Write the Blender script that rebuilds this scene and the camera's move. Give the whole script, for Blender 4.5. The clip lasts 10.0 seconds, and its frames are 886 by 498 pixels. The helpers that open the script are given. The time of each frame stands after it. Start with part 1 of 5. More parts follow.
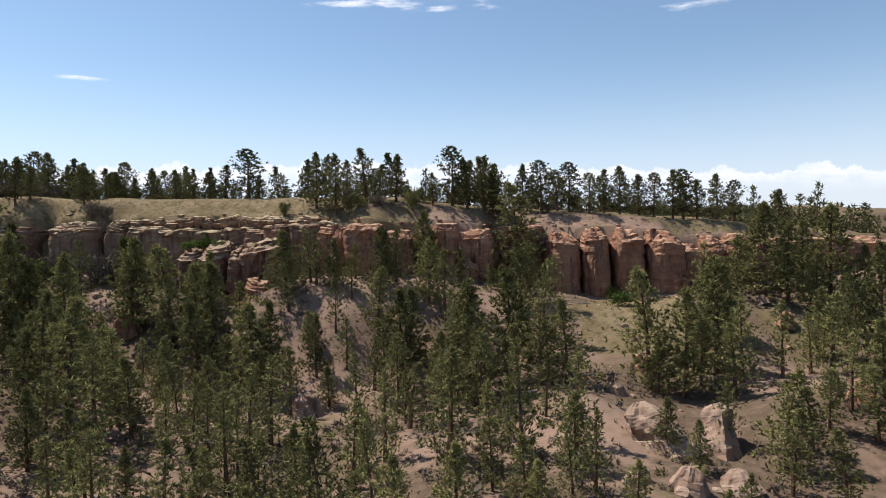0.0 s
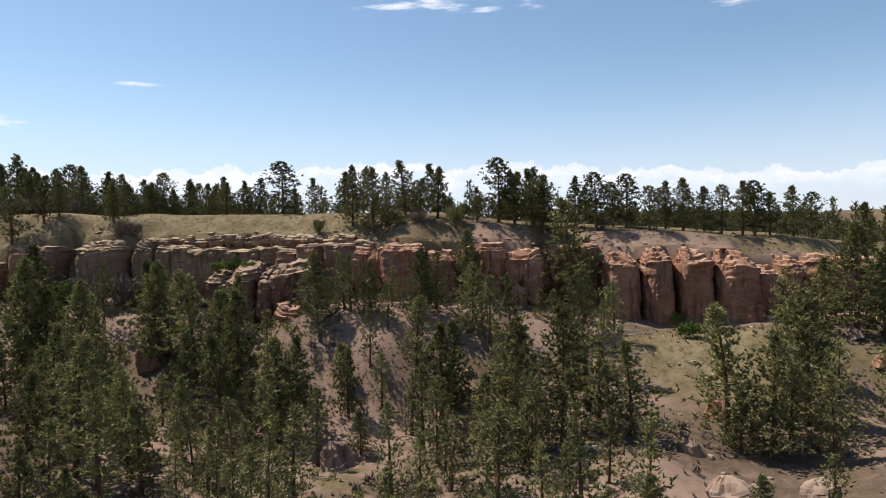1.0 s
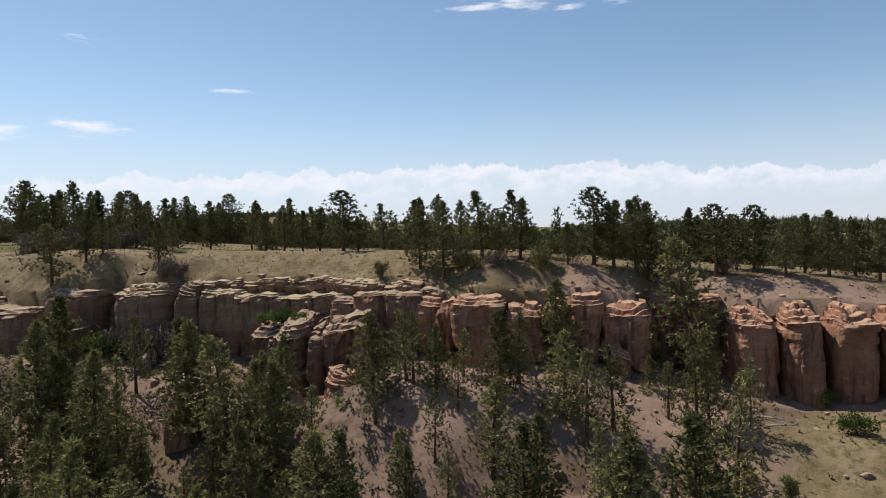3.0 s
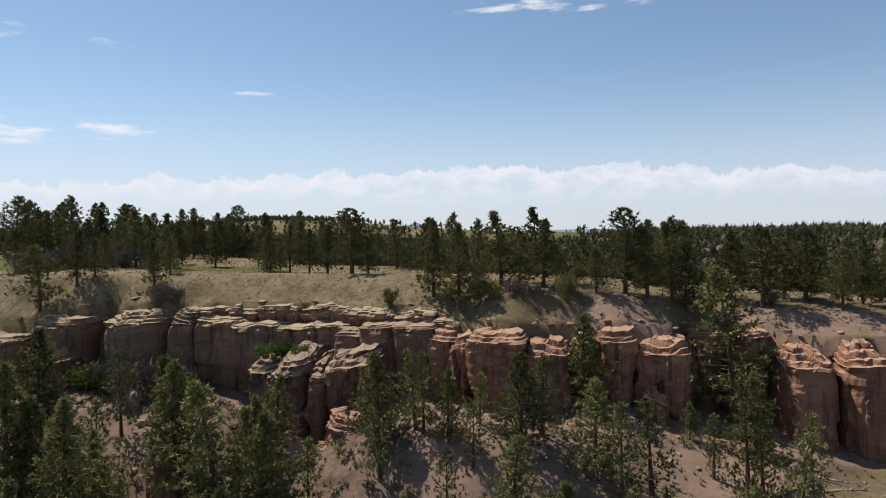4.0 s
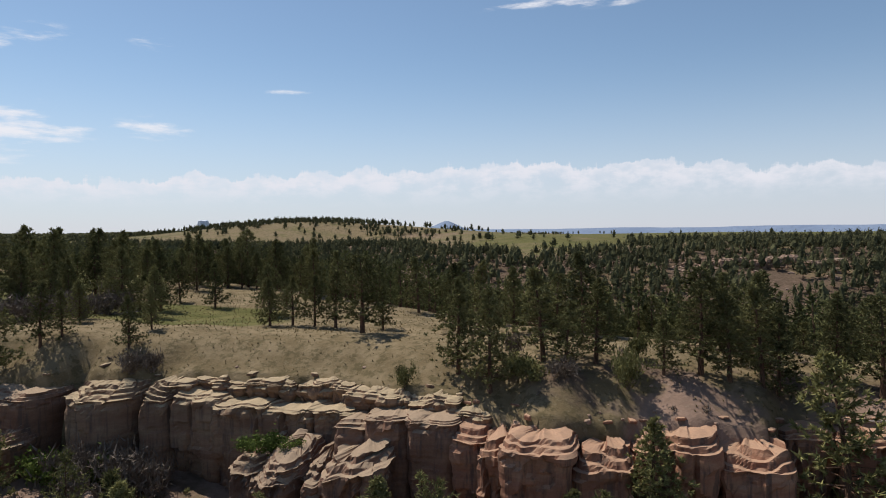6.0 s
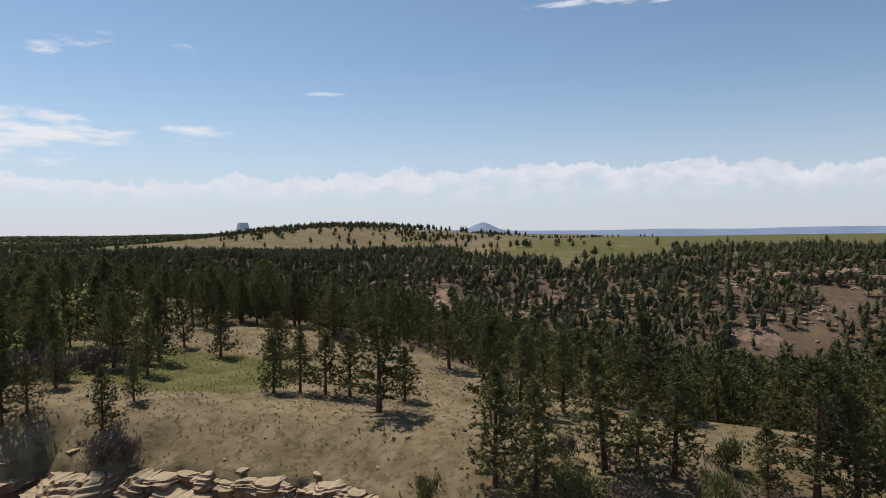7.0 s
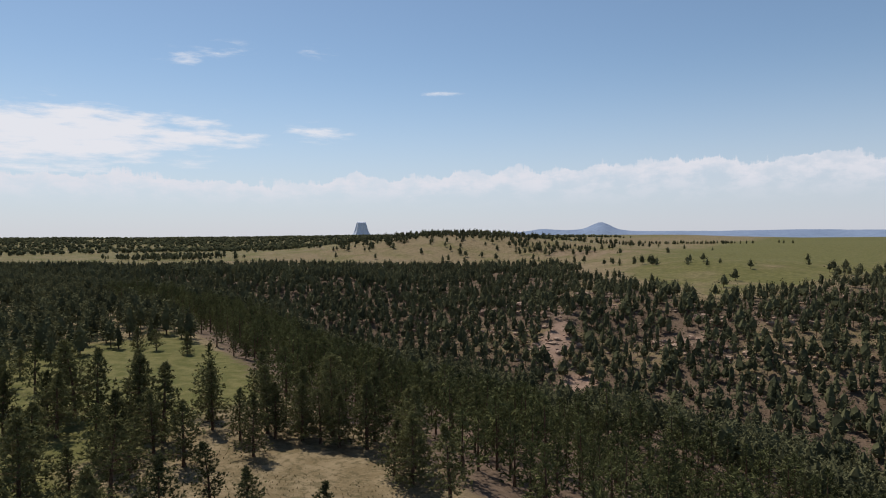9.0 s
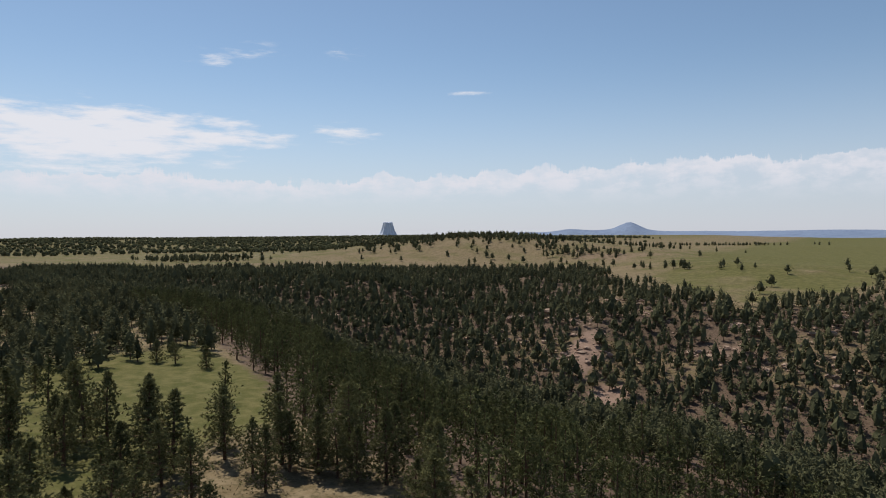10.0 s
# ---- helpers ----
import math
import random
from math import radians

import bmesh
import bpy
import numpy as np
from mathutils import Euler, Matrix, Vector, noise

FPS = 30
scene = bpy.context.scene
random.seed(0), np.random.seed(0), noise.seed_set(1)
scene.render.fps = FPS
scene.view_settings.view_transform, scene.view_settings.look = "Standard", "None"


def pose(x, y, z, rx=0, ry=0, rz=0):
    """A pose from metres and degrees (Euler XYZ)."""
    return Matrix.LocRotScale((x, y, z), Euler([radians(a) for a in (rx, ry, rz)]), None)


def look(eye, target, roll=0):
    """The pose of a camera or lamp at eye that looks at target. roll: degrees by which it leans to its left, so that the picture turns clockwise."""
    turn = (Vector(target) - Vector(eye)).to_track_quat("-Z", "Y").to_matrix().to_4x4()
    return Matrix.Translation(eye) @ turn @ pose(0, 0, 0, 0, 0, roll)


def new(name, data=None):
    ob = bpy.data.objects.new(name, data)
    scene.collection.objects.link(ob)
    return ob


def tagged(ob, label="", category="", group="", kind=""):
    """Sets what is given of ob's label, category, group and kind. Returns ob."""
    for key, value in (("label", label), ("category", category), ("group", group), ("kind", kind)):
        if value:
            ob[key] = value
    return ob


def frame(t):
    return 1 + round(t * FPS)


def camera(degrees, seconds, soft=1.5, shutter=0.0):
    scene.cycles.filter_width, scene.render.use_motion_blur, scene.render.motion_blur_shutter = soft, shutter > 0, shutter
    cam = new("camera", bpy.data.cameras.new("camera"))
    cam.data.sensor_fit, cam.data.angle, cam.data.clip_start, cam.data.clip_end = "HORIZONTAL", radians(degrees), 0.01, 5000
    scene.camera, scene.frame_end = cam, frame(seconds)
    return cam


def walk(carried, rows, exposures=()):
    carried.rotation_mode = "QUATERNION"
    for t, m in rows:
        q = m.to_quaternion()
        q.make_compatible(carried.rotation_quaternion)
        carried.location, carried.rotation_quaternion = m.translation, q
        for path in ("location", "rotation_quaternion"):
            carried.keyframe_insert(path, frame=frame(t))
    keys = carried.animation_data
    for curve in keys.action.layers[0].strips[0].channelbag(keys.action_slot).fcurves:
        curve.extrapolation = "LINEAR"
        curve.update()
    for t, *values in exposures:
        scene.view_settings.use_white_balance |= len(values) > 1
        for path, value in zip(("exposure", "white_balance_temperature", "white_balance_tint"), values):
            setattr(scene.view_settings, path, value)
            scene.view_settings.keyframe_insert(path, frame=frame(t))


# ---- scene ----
cam = camera(67.1, 10.0, soft=1.0, shutter=0.0)
METRES, EYE, TILT, LEAN, TURN = 120.0, 30.0, -1.2, 1.0, 0.0
ROWS = [
    (0.0, 0.0, 0.0, 0.0, 0.0, 0.0, -0.0),
    (0.5, 0.0004, 0.0386, 0.0134, 1.93, 0.06, -0.05),
    (1.0, -0.0003, 0.0764, 0.027, 3.86, 0.09, -0.09),
    (1.5, -0.0018, 0.1137, 0.0417, 5.82, 0.05, -0.14),
    (2.0, -0.0049, 0.1506, 0.0559, 7.73, 0.04, -0.17),
    (2.5, -0.0092, 0.1867, 0.07, 9.47, 0.04, -0.24),
    (4.0, -0.0215, 0.2924, 0.1104, 12.51, 0.24, -0.51),
    (4.5, -0.0281, 0.327, 0.1255, 13.14, 0.2, -0.55),
    (5.0, -0.0342, 0.3592, 0.1396, 13.75, 0.15, -0.59),
    (5.5, -0.0414, 0.3932, 0.1555, 14.36, 0.02, -0.65),
    (7.0, -0.0814, 0.5562, 0.227, 18.3, -0.01, -0.72),
    (7.5, -0.1099, 0.6503, 0.2701, 20.99, -0.1, -0.85),
    (8.0, -0.1422, 0.7392, 0.3123, 24.26, -0.18, -0.94),
    (8.5, -0.1711, 0.8069, 0.3466, 26.96, -0.32, -1.03),
    (9.0, -0.1844, 0.8346, 0.3602, 28.1, -0.36, -1.1),
    (9.5, -0.1979, 0.8616, 0.3738, 29.23, -0.41, -1.15),
    (10.0, -0.2119, 0.8881, 0.3871, 30.37, -0.45, -1.19),
]
walk(cam, [(t, pose(0, 0, EYE, TILT, LEAN, TURN) @ pose(METRES * x, METRES * y, METRES * z, 90 + pitch, roll, yaw)) for t, x, y, z, yaw, pitch, roll in ROWS],
     [(0.0, 0.47), (2.5, 0.28), (5.0, 0.10), (7.0, 0.0), (10.0, -0.06)])

# ---------------------------------------------------------------- light
SUN_AZ, SUN_EL = 63.0, 58.0          # degrees from +y towards -x, and above the horizon
sun_way = Vector((-math.sin(radians(SUN_AZ)) * math.cos(radians(SUN_EL)), math.cos(radians(SUN_AZ)) * math.cos(radians(SUN_EL)), math.sin(radians(SUN_EL))))
sun = new("sun", bpy.data.lights.new("sun", "SUN"))
sun.data.energy, sun.data.angle, sun.data.color = 4.7, radians(0.53), (1.0, 0.95, 0.87)
sun.matrix_world = look(sun_way * 500, (0, 0, 0))

world = bpy.data.worlds.new("sky")
scene.world = world
world.use_nodes = True
wn, wl = world.node_tree.nodes, world.node_tree.links
wn.clear()


def wmath(op, a, b=None, c=None, clamp=False):
    n = wn.new("ShaderNodeMath")
    n.operation, n.use_clamp = op, clamp
    for i, v in enumerate((a, b, c)):
        if v is None:
            continue
        if isinstance(v, (int, float)):
            n.inputs[i].default_value = v
        else:
            wl.new(v, n.inputs[i])
    return n.outputs[0]


def wnoise(vector, scale, detail=4.0, rough=0.55):
    n = wn.new("ShaderNodeTexNoise")
    n.inputs["Scale"].default_value, n.inputs["Detail"].default_value, n.inputs["Roughness"].default_value = scale, detail, rough
    wl.new(vector, n.inputs["Vector"])
    return n.outputs["Fac"]


def wsmooth(a, lo, hi):
    n = wn.new("ShaderNodeMapRange")
    n.interpolation_type = "SMOOTHSTEP"
    wl.new(a, n.inputs["Value"])
    for key, v in (("From Min", lo), ("From Max", hi)):
        if isinstance(v, (int, float)):
            n.inputs[key].default_value = v
        else:
            wl.new(v, n.inputs[key])
    return n.outputs["Result"]


sky = wn.new("ShaderNodeTexSky")
sky.sky_type, sky.sun_disc = "NISHITA", False
sky.sun_elevation, sky.sun_rotation = radians(SUN_EL), radians(360 - SUN_AZ)
sky.altitude, sky.air_density, sky.dust_density, sky.ozone_density = 1200, 1.0, 0.5, 0.5
coord = wn.new("ShaderNodeTexCoord")
split = wn.new("ShaderNodeSeparateXYZ")
wl.new(coord.outputs["Generated"], split.inputs[0])
azim = wmath("MULTIPLY", wmath("ARCTAN2", wmath("MULTIPLY", split.outputs[0], -1.0), split.outputs[1]), 57.29578)
elev = wmath("MULTIPLY", wmath("ARCSINE", split.outputs[2]), 57.29578)
flat = wn.new("ShaderNodeCombineXYZ")          # degrees of azimuth and height, drawn out sideways
wl.new(wmath("MULTIPLY", azim, 0.55), flat.inputs[0])
wl.new(wmath("MULTIPLY", elev, 1.0), flat.inputs[1])
streak = wn.new("ShaderNodeCombineXYZ")
wl.new(wmath("MULTIPLY", azim, 0.22), streak.inputs[0])
wl.new(elev, streak.inputs[1])
puffs = wnoise(flat.outputs[0], 0.75, 7.0, 0.6)
line = wn.new("ShaderNodeCombineXYZ")
wl.new(azim, line.inputs[0])
bumps = wnoise(line.outputs[0], 0.16, 7.0, 0.68)
wisps = wnoise(streak.outputs[0], 1.1, 7.0, 0.6)
# the bank of cumulus above the horizon: its top wanders between 5 and 7 degrees
fall = wsmooth(azim, 4.0, 44.0)
top = wmath("ADD", wmath("MULTIPLY", bumps, 5.0), wmath("MULTIPLY_ADD", wsmooth(azim, -26.0, 0.0), 1.3, wmath("MULTIPLY_ADD", fall, -0.9, 2.1)))
rag = wmath("MULTIPLY_ADD", wmath("SUBTRACT", puffs, 0.5), 2.2, elev)
for a0, w0, h0 in ((14.5, 1.3, 0.75), (6.8, 1.8, 0.6), (27.0, 1.2, 0.35), (-1.0, 3.0, 0.35), (44.0, 3.0, -0.4), (21.0, 1.5, 0.3)):
    u = wmath("MULTIPLY", wmath("SUBTRACT", azim, a0), 1 / w0)
    top = wmath("MULTIPLY_ADD", wmath("EXPONENT", wmath("MULTIPLY", wmath("MULTIPLY", u, u), -1.0)), h0, top)
depth = wmath("SUBTRACT", rag, top)
bank = wmath("SUBTRACT", 1.0, wsmooth(depth, -0.2, 0.1))
bank = wmath("MULTIPLY", bank, wmath("MULTIPLY_ADD", wsmooth(elev, 2.2, 4.6), 0.85, 0.0))
bank = wmath("MULTIPLY", bank, wmath("MULTIPLY_ADD", wsmooth(depth, -2.2, -0.2), 0.45, wmath("MULTIPLY_ADD", wsmooth(puffs, 0.38, 0.62), 0.5, 0.2)), clamp=True)
# thin high cloud: azimuth, height, half width, half height in degrees, strength
WISPS = [(57.5, 8.0, 10.0, 1.9, 1.25), (49.5, 8.1, 6.0, 0.8, 1.0), (43.8, 8.5, 1.4, 0.35, 0.7), (38.7, 8.8, 2.8, 0.7, 0.8), (61.0, 6.1, 9.0, 1.1, 0.9),
         (49.5, 14.2, 1.8, 0.55, 0.7), (46.0, 15.0, 2.2, 0.8, 0.45), (38.6, 15.3, 2.4, 0.8, 0.3), (28.6, 12.1, 2.2, 0.22, 0.75), (58.3, 10.6, 1.6, 0.3, 0.5),
         (5.5, 19.0, 4.5, 0.5, 0.8), (0.0, 18.6, 1.6, 0.3, 0.6), (-4.0, 18.9, 1.4, 0.5, 0.45), (-21.0, 17.4, 3.6, 0.7, 0.45), (-60.0, 22.0, 14.0, 3.0, 0.7), (110.0, 18.0, 18.0, 4.0, 0.7)]
thin = None
for a0, e0, w0, h0, s0 in WISPS:
    u = wmath("MULTIPLY", wmath("SUBTRACT", azim, a0), 1 / w0)
    v = wmath("MULTIPLY", wmath("SUBTRACT", elev, e0), 1 / h0)
    g = wmath("MULTIPLY", wmath("EXPONENT", wmath("MULTIPLY", wmath("MULTIPLY_ADD", u, u, wmath("MULTIPLY", v, v)), -0.8)), s0)
    thin = g if thin is None else wmath("MAXIMUM", thin, g)
thin = wmath("MULTIPLY", wsmooth(wmath("MULTIPLY_ADD", wmath("SUBTRACT", wisps, 0.5), 2.4, thin), 0.3, 1.05), wsmooth(thin, 0.02, 0.4))
haze = wmath("SUBTRACT", 1.0, wsmooth(elev, -2.0, 17.0))
haze = wmath("MULTIPLY", wmath("POWER", haze, 1.5), 0.85)


def over(below, colour, fac):
    n = wn.new("ShaderNodeMix")
    n.data_type = "RGBA"
    wl.new(fac, n.inputs["Factor"])
    wl.new(below, n.inputs["A"])
    n.inputs["B"].default_value = (*colour, 1)
    return n.outputs["Result"]


SKY = 0.105
tint = wn.new("ShaderNodeMix")
tint.data_type, tint.blend_type = "RGBA", "MULTIPLY"
tint.inputs["Factor"].default_value = 1.0
wl.new(sky.outputs[0], tint.inputs["A"])
tint.inputs["B"].default_value = (0.98, 1.015, 1.0, 1)
shade = over(over(over(tint.outputs["Result"], tuple(v / SKY for v in (0.55, 0.575, 0.70)), haze), tuple(v / SKY for v in (0.76, 0.765, 0.83)), bank), tuple(v / SKY for v in (0.80, 0.81, 0.87)), thin)
wb = wn.new("ShaderNodeBackground")
wb.inputs["Strength"].default_value = SKY
wl.new(shade, wb.inputs["Color"])
wl.new(wb.outputs[0], wn.new("ShaderNodeOutputWorld").inputs[0])

# ---------------------------------------------------------------- materials


class Nodes:
    """A material's node tree, with short ways to add nodes."""

    def __init__(self, name):
        self.mat = bpy.data.materials.new(name)
        self.mat.use_nodes = True
        self.n, self.l = self.mat.node_tree.nodes, self.mat.node_tree.links
        self.n.clear()
        self.out = self.n.new("ShaderNodeOutputMaterial")
        self.geo = self.n.new("ShaderNodeNewGeometry")

    def put(self, node, key, v):
        if isinstance(v, (int, float)):
            node.inputs[key].default_value = v
        elif isinstance(v, tuple):
            node.inputs[key].default_value = (*v, 1) if len(v) == 3 and node.inputs[key].type == "RGBA" else v
        else:
            self.l.new(v, node.inputs[key])

    def math(self, op, a, b=None, clamp=False):
        n = self.n.new("ShaderNodeMath")
        n.operation, n.use_clamp = op, clamp
        self.put(n, 0, a)
        if b is not None:
            self.put(n, 1, b)
        return n.outputs[0]

    def noise(self, scale, detail=3.0, rough=0.55, stretch=(1, 1, 1), source=None):
        m = self.n.new("ShaderNodeVectorMath")
        m.operation = "MULTIPLY"
        self.l.new(source or self.geo.outputs["Position"], m.inputs[0])
        m.inputs[1].default_value = stretch
        n = self.n.new("ShaderNodeTexNoise")
        n.inputs["Scale"].default_value, n.inputs["Detail"].default_value, n.inputs["Roughness"].default_value = scale, detail, rough
        self.l.new(m.outputs[0], n.inputs["Vector"])
        return n.outputs["Fac"]

    def step(self, v, lo, hi, a=0.0, b=1.0):
        n = self.n.new("ShaderNodeMapRange")
        n.interpolation_type = "SMOOTHSTEP"
        for key, w in (("Value", v), ("From Min", lo), ("From Max", hi), ("To Min", a), ("To Max", b)):
            self.put(n, key, w)
        return n.outputs["Result"]

    def mix(self, fac, a, b, blend="MIX"):
        n = self.n.new("ShaderNodeMix")
        n.data_type, n.blend_type = "RGBA", blend
        self.put(n, "Factor", fac)
        self.put(n, "A", a)
        self.put(n, "B", b)
        return n.outputs["Result"]

    def attribute(self, name):
        n = self.n.new("ShaderNodeAttribute")
        n.attribute_name = name
        return n.outputs["Fac"]

    def random(self):
        return self.n.new("ShaderNodeObjectInfo").outputs["Random"]

    def bump(self, height, strength, distance):
        n = self.n.new("ShaderNodeBump")
        n.inputs["Strength"].default_value, n.inputs["Distance"].default_value = strength, distance
        self.l.new(height, n.inputs["Height"])
        return n.outputs[0]

    def surface(self, colour, roughness=0.9, normal=None, specular=0.2):
        n = self.n.new("ShaderNodeBsdfPrincipled")
        self.put(n, "Base Color", colour)
        self.put(n, "Roughness", roughness)
        n.inputs["Specular IOR Level"].default_value = specular
        if normal is not None:
            self.l.new(normal, n.inputs["Normal"])
        self.l.new(n.outputs[0], self.out.inputs[0])
        return self.mat

    def leaf(self, colour, through_it=0.3):
        d, t, m = self.n.new("ShaderNodeBsdfDiffuse"), self.n.new("ShaderNodeBsdfTranslucent"), self.n.new("ShaderNodeMixShader")
        self.put(d, "Color", colour)
        self.put(t, "Color", colour)
        m.inputs[0].default_value = through_it
        self.l.new(d.outputs[0], m.inputs[1])
        self.l.new(t.outputs[0], m.inputs[2])
        self.l.new(m.outputs[0], self.out.inputs[0])
        return self.mat


def ground_material():
    k = Nodes("ground")
    fine, mid, wide = k.noise(2.2, 5, 0.65), k.noise(0.28, 4, 0.6), k.noise(0.035, 3, 0.55)
    clump = k.noise(0.9, 4, 0.7)
    grass = k.mix(k.step(mid, 0.35, 0.68), (0.158, 0.116, 0.062), (0.240, 0.180, 0.106))
    grass = k.mix(k.step(clump, 0.48, 0.62, 0, 0.7), grass, (0.085, 0.068, 0.032))
    grass = k.mix(k.step(fine, 0.54, 0.7, 0, 0.45), grass, (0.30, 0.25, 0.16))
    soil = k.mix(k.step(mid, 0.35, 0.7), (0.285, 0.190, 0.142), (0.218, 0.146, 0.108))
    soil = k.mix(k.step(fine, 0.55, 0.75, 0, 0.6), soil, (0.33, 0.25, 0.19))
    litter = k.mix(k.step(clump, 0.4, 0.7), (0.092, 0.062, 0.044), (0.165, 0.112, 0.082))
    green = k.mix(k.step(mid, 0.35, 0.7), (0.082, 0.082, 0.022), (0.142, 0.124, 0.046))
    rough = k.math("SUBTRACT", mid, 0.5)
    a = k.step(k.math("ADD", k.attribute("soil"), k.math("MULTIPLY", rough, 1.1)), 0.35, 0.65)
    b = k.step(k.math("ADD", k.attribute("green"), k.math("MULTIPLY", k.math("SUBTRACT", wide, 0.5), 1.2)), 0.25, 0.8)
    c = k.step(k.math("ADD", k.attribute("litter"), k.math("MULTIPLY", rough, 1.2)), 0.3, 0.7, 0, 0.9)
    col = k.mix(b, grass, green)
    col = k.mix(c, col, litter)
    col = k.mix(a, col, soil)
    col = k.mix(k.step(fine, 0.3, 0.7, 0.0, 0.35), col, k.mix(1.0, col, (0.6, 0.58, 0.55), "MULTIPLY"))
    height = k.math("ADD", k.math("MULTIPLY", fine, 0.4), clump)
    return k.surface(col, 0.95, k.bump(height, 0.6, 0.22), 0.1)


def rock_material(name, red, pale, cap):
    """Sandstone: beds along the height, paler where it faces up, dark streaks down the faces."""
    k = Nodes(name)
    sep = k.n.new("ShaderNodeSeparateXYZ")
    k.l.new(k.geo.outputs["Position"], sep.inputs[0])
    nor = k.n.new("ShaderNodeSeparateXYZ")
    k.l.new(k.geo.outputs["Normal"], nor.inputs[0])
    beds = k.noise(1.0, 5, 0.7, (0.16, 0.16, 0.9))
    thinbeds = k.noise(1.0, 4, 0.65, (0.25, 0.25, 7.0))
    blot, fine = k.noise(0.45, 5, 0.65), k.noise(5.0, 5, 0.7)
    run = k.noise(1.0, 4, 0.6, (1.5, 1.5, 0.13))
    col = k.mix(k.step(beds, 0.36, 0.64), red, pale)
    col = k.mix(k.step(blot, 0.45, 0.7, 0, 0.6), col, k.mix(0.5, red, (0.30, 0.16, 0.10)))
    col = k.mix(k.step(thinbeds, 0.58, 0.75, 0, 0.12), col, (0.15, 0.09, 0.06))
    broad = k.noise(0.13, 4, 0.6)
    col = k.mix(k.step(broad, 0.43, 0.62, 0, 0.6), col, k.mix(1.0, col, (0.62, 0.60, 0.60), "MULTIPLY"))
    col = k.mix(k.step(run, 0.51, 0.66, 0, 0.72), col, (0.090, 0.066, 0.057))
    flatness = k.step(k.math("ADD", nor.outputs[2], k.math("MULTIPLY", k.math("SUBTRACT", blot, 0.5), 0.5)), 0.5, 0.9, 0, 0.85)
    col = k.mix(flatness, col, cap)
    col = k.mix(k.step(k.noise(1.6, 5, 0.7), 0.56, 0.70, 0, 0.35), col, (0.15, 0.125, 0.10))
    col = k.mix(k.step(fine, 0.3, 0.75, 0.0, 0.4), col, k.mix(1.0, col, (0.62, 0.6, 0.58), "MULTIPLY"))
    h = k.math("ADD", k.math("MULTIPLY", thinbeds, 0.12), k.math("ADD", k.math("MULTIPLY", fine, 0.25), k.math("MULTIPLY", blot, 0.7)))
    return k.surface(col, 0.92, k.bump(h, 0.8, 0.30), 0.15)


def bark_material():
    k = Nodes("bark")
    v = k.noise(1.0, 4, 0.7, (9, 9, 1.6))
    col = k.mix(k.step(v, 0.35, 0.65), (0.055, 0.036, 0.026), (0.17, 0.10, 0.065))
    return k.surface(col, 0.95, k.bump(v, 0.6, 0.03), 0.1)


def needle_material(name, dark, light, tint=False):
    k = Nodes(name)
    per = k.attribute("tint") if tint else k.random()
    isl = k.geo.outputs["Random Per Island"]
    lumps = k.noise(0.9, 2, 0.5)
    f = k.math("ADD", k.math("MULTIPLY", per, 0.5), k.math("ADD", k.math("MULTIPLY", isl, 0.35), k.math("MULTIPLY", k.math("SUBTRACT", lumps, 0.4), 0.7)), True)
    return k.leaf(k.mix(f, dark, light), 0.16)


def plain_material(name, a, b, scale=1.0, roughness=0.9):
    k = Nodes(name)
    v, w = k.noise(scale, 4, 0.65), k.noise(scale * 7, 3, 0.6)
    return k.surface(k.mix(k.step(k.math("ADD", k.math("MULTIPLY", v, 0.7), k.math("MULTIPLY", w, 0.3)), 0.35, 0.65), a, b), roughness, k.bump(w, 0.4, 0.1 / scale), 0.15)


GROUND = ground_material()
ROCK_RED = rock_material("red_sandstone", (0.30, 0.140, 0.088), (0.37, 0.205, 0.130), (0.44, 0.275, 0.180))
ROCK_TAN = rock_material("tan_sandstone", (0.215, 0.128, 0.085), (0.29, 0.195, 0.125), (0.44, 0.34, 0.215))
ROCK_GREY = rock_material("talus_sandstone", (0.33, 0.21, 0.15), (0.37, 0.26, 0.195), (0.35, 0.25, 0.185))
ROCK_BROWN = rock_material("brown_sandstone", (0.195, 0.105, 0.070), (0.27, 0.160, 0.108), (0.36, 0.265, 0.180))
BARK = bark_material()
NEEDLES = needle_material("pine_needles", (0.052, 0.055, 0.025), (0.350, 0.325, 0.132))
# mesa needles copied darker: the crowns' deeper shade is put into the colour
NEEDLES_MESA_SHADED = needle_material("pine_needles_mesa_shaded", (0.044, 0.048, 0.024), (0.235, 0.222, 0.096))
NEEDLES_WOOD = needle_material("pine_needles_wood", (0.050, 0.053, 0.025), (0.330, 0.308, 0.126), True)
# slope needles, another dark copy with the wood's shade in its colour
NEEDLES_SLOPE_SHADED = needle_material("pine_needles_slope_shaded", (0.040, 0.046, 0.022), (0.168, 0.168, 0.070), True)
# the grey-blue of distance haze is mixed into the far needles' green
NEEDLES_HAZED = needle_material("pine_needles_hazed", (0.042, 0.045, 0.027), (0.150, 0.145, 0.074), True)
SHRUB = needle_material("shrub_leaves", (0.05, 0.072, 0.020), (0.15, 0.185, 0.050))
TWIGS = plain_material("dry_twigs", (0.10, 0.075, 0.055), (0.20, 0.16, 0.13), 3.0)
DEADWOOD = plain_material("dead_wood", (0.22, 0.18, 0.15), (0.40, 0.35, 0.30), 3.0)
STRAW = needle_material("dry_grass", (0.15, 0.118, 0.058), (0.26, 0.205, 0.115))
# tower and range: the blue of distance haze is painted into their base colours
HAZED_ROCK = plain_material("hazed_rock", (0.56, 0.60, 0.69), (0.64, 0.68, 0.76), 0.02)
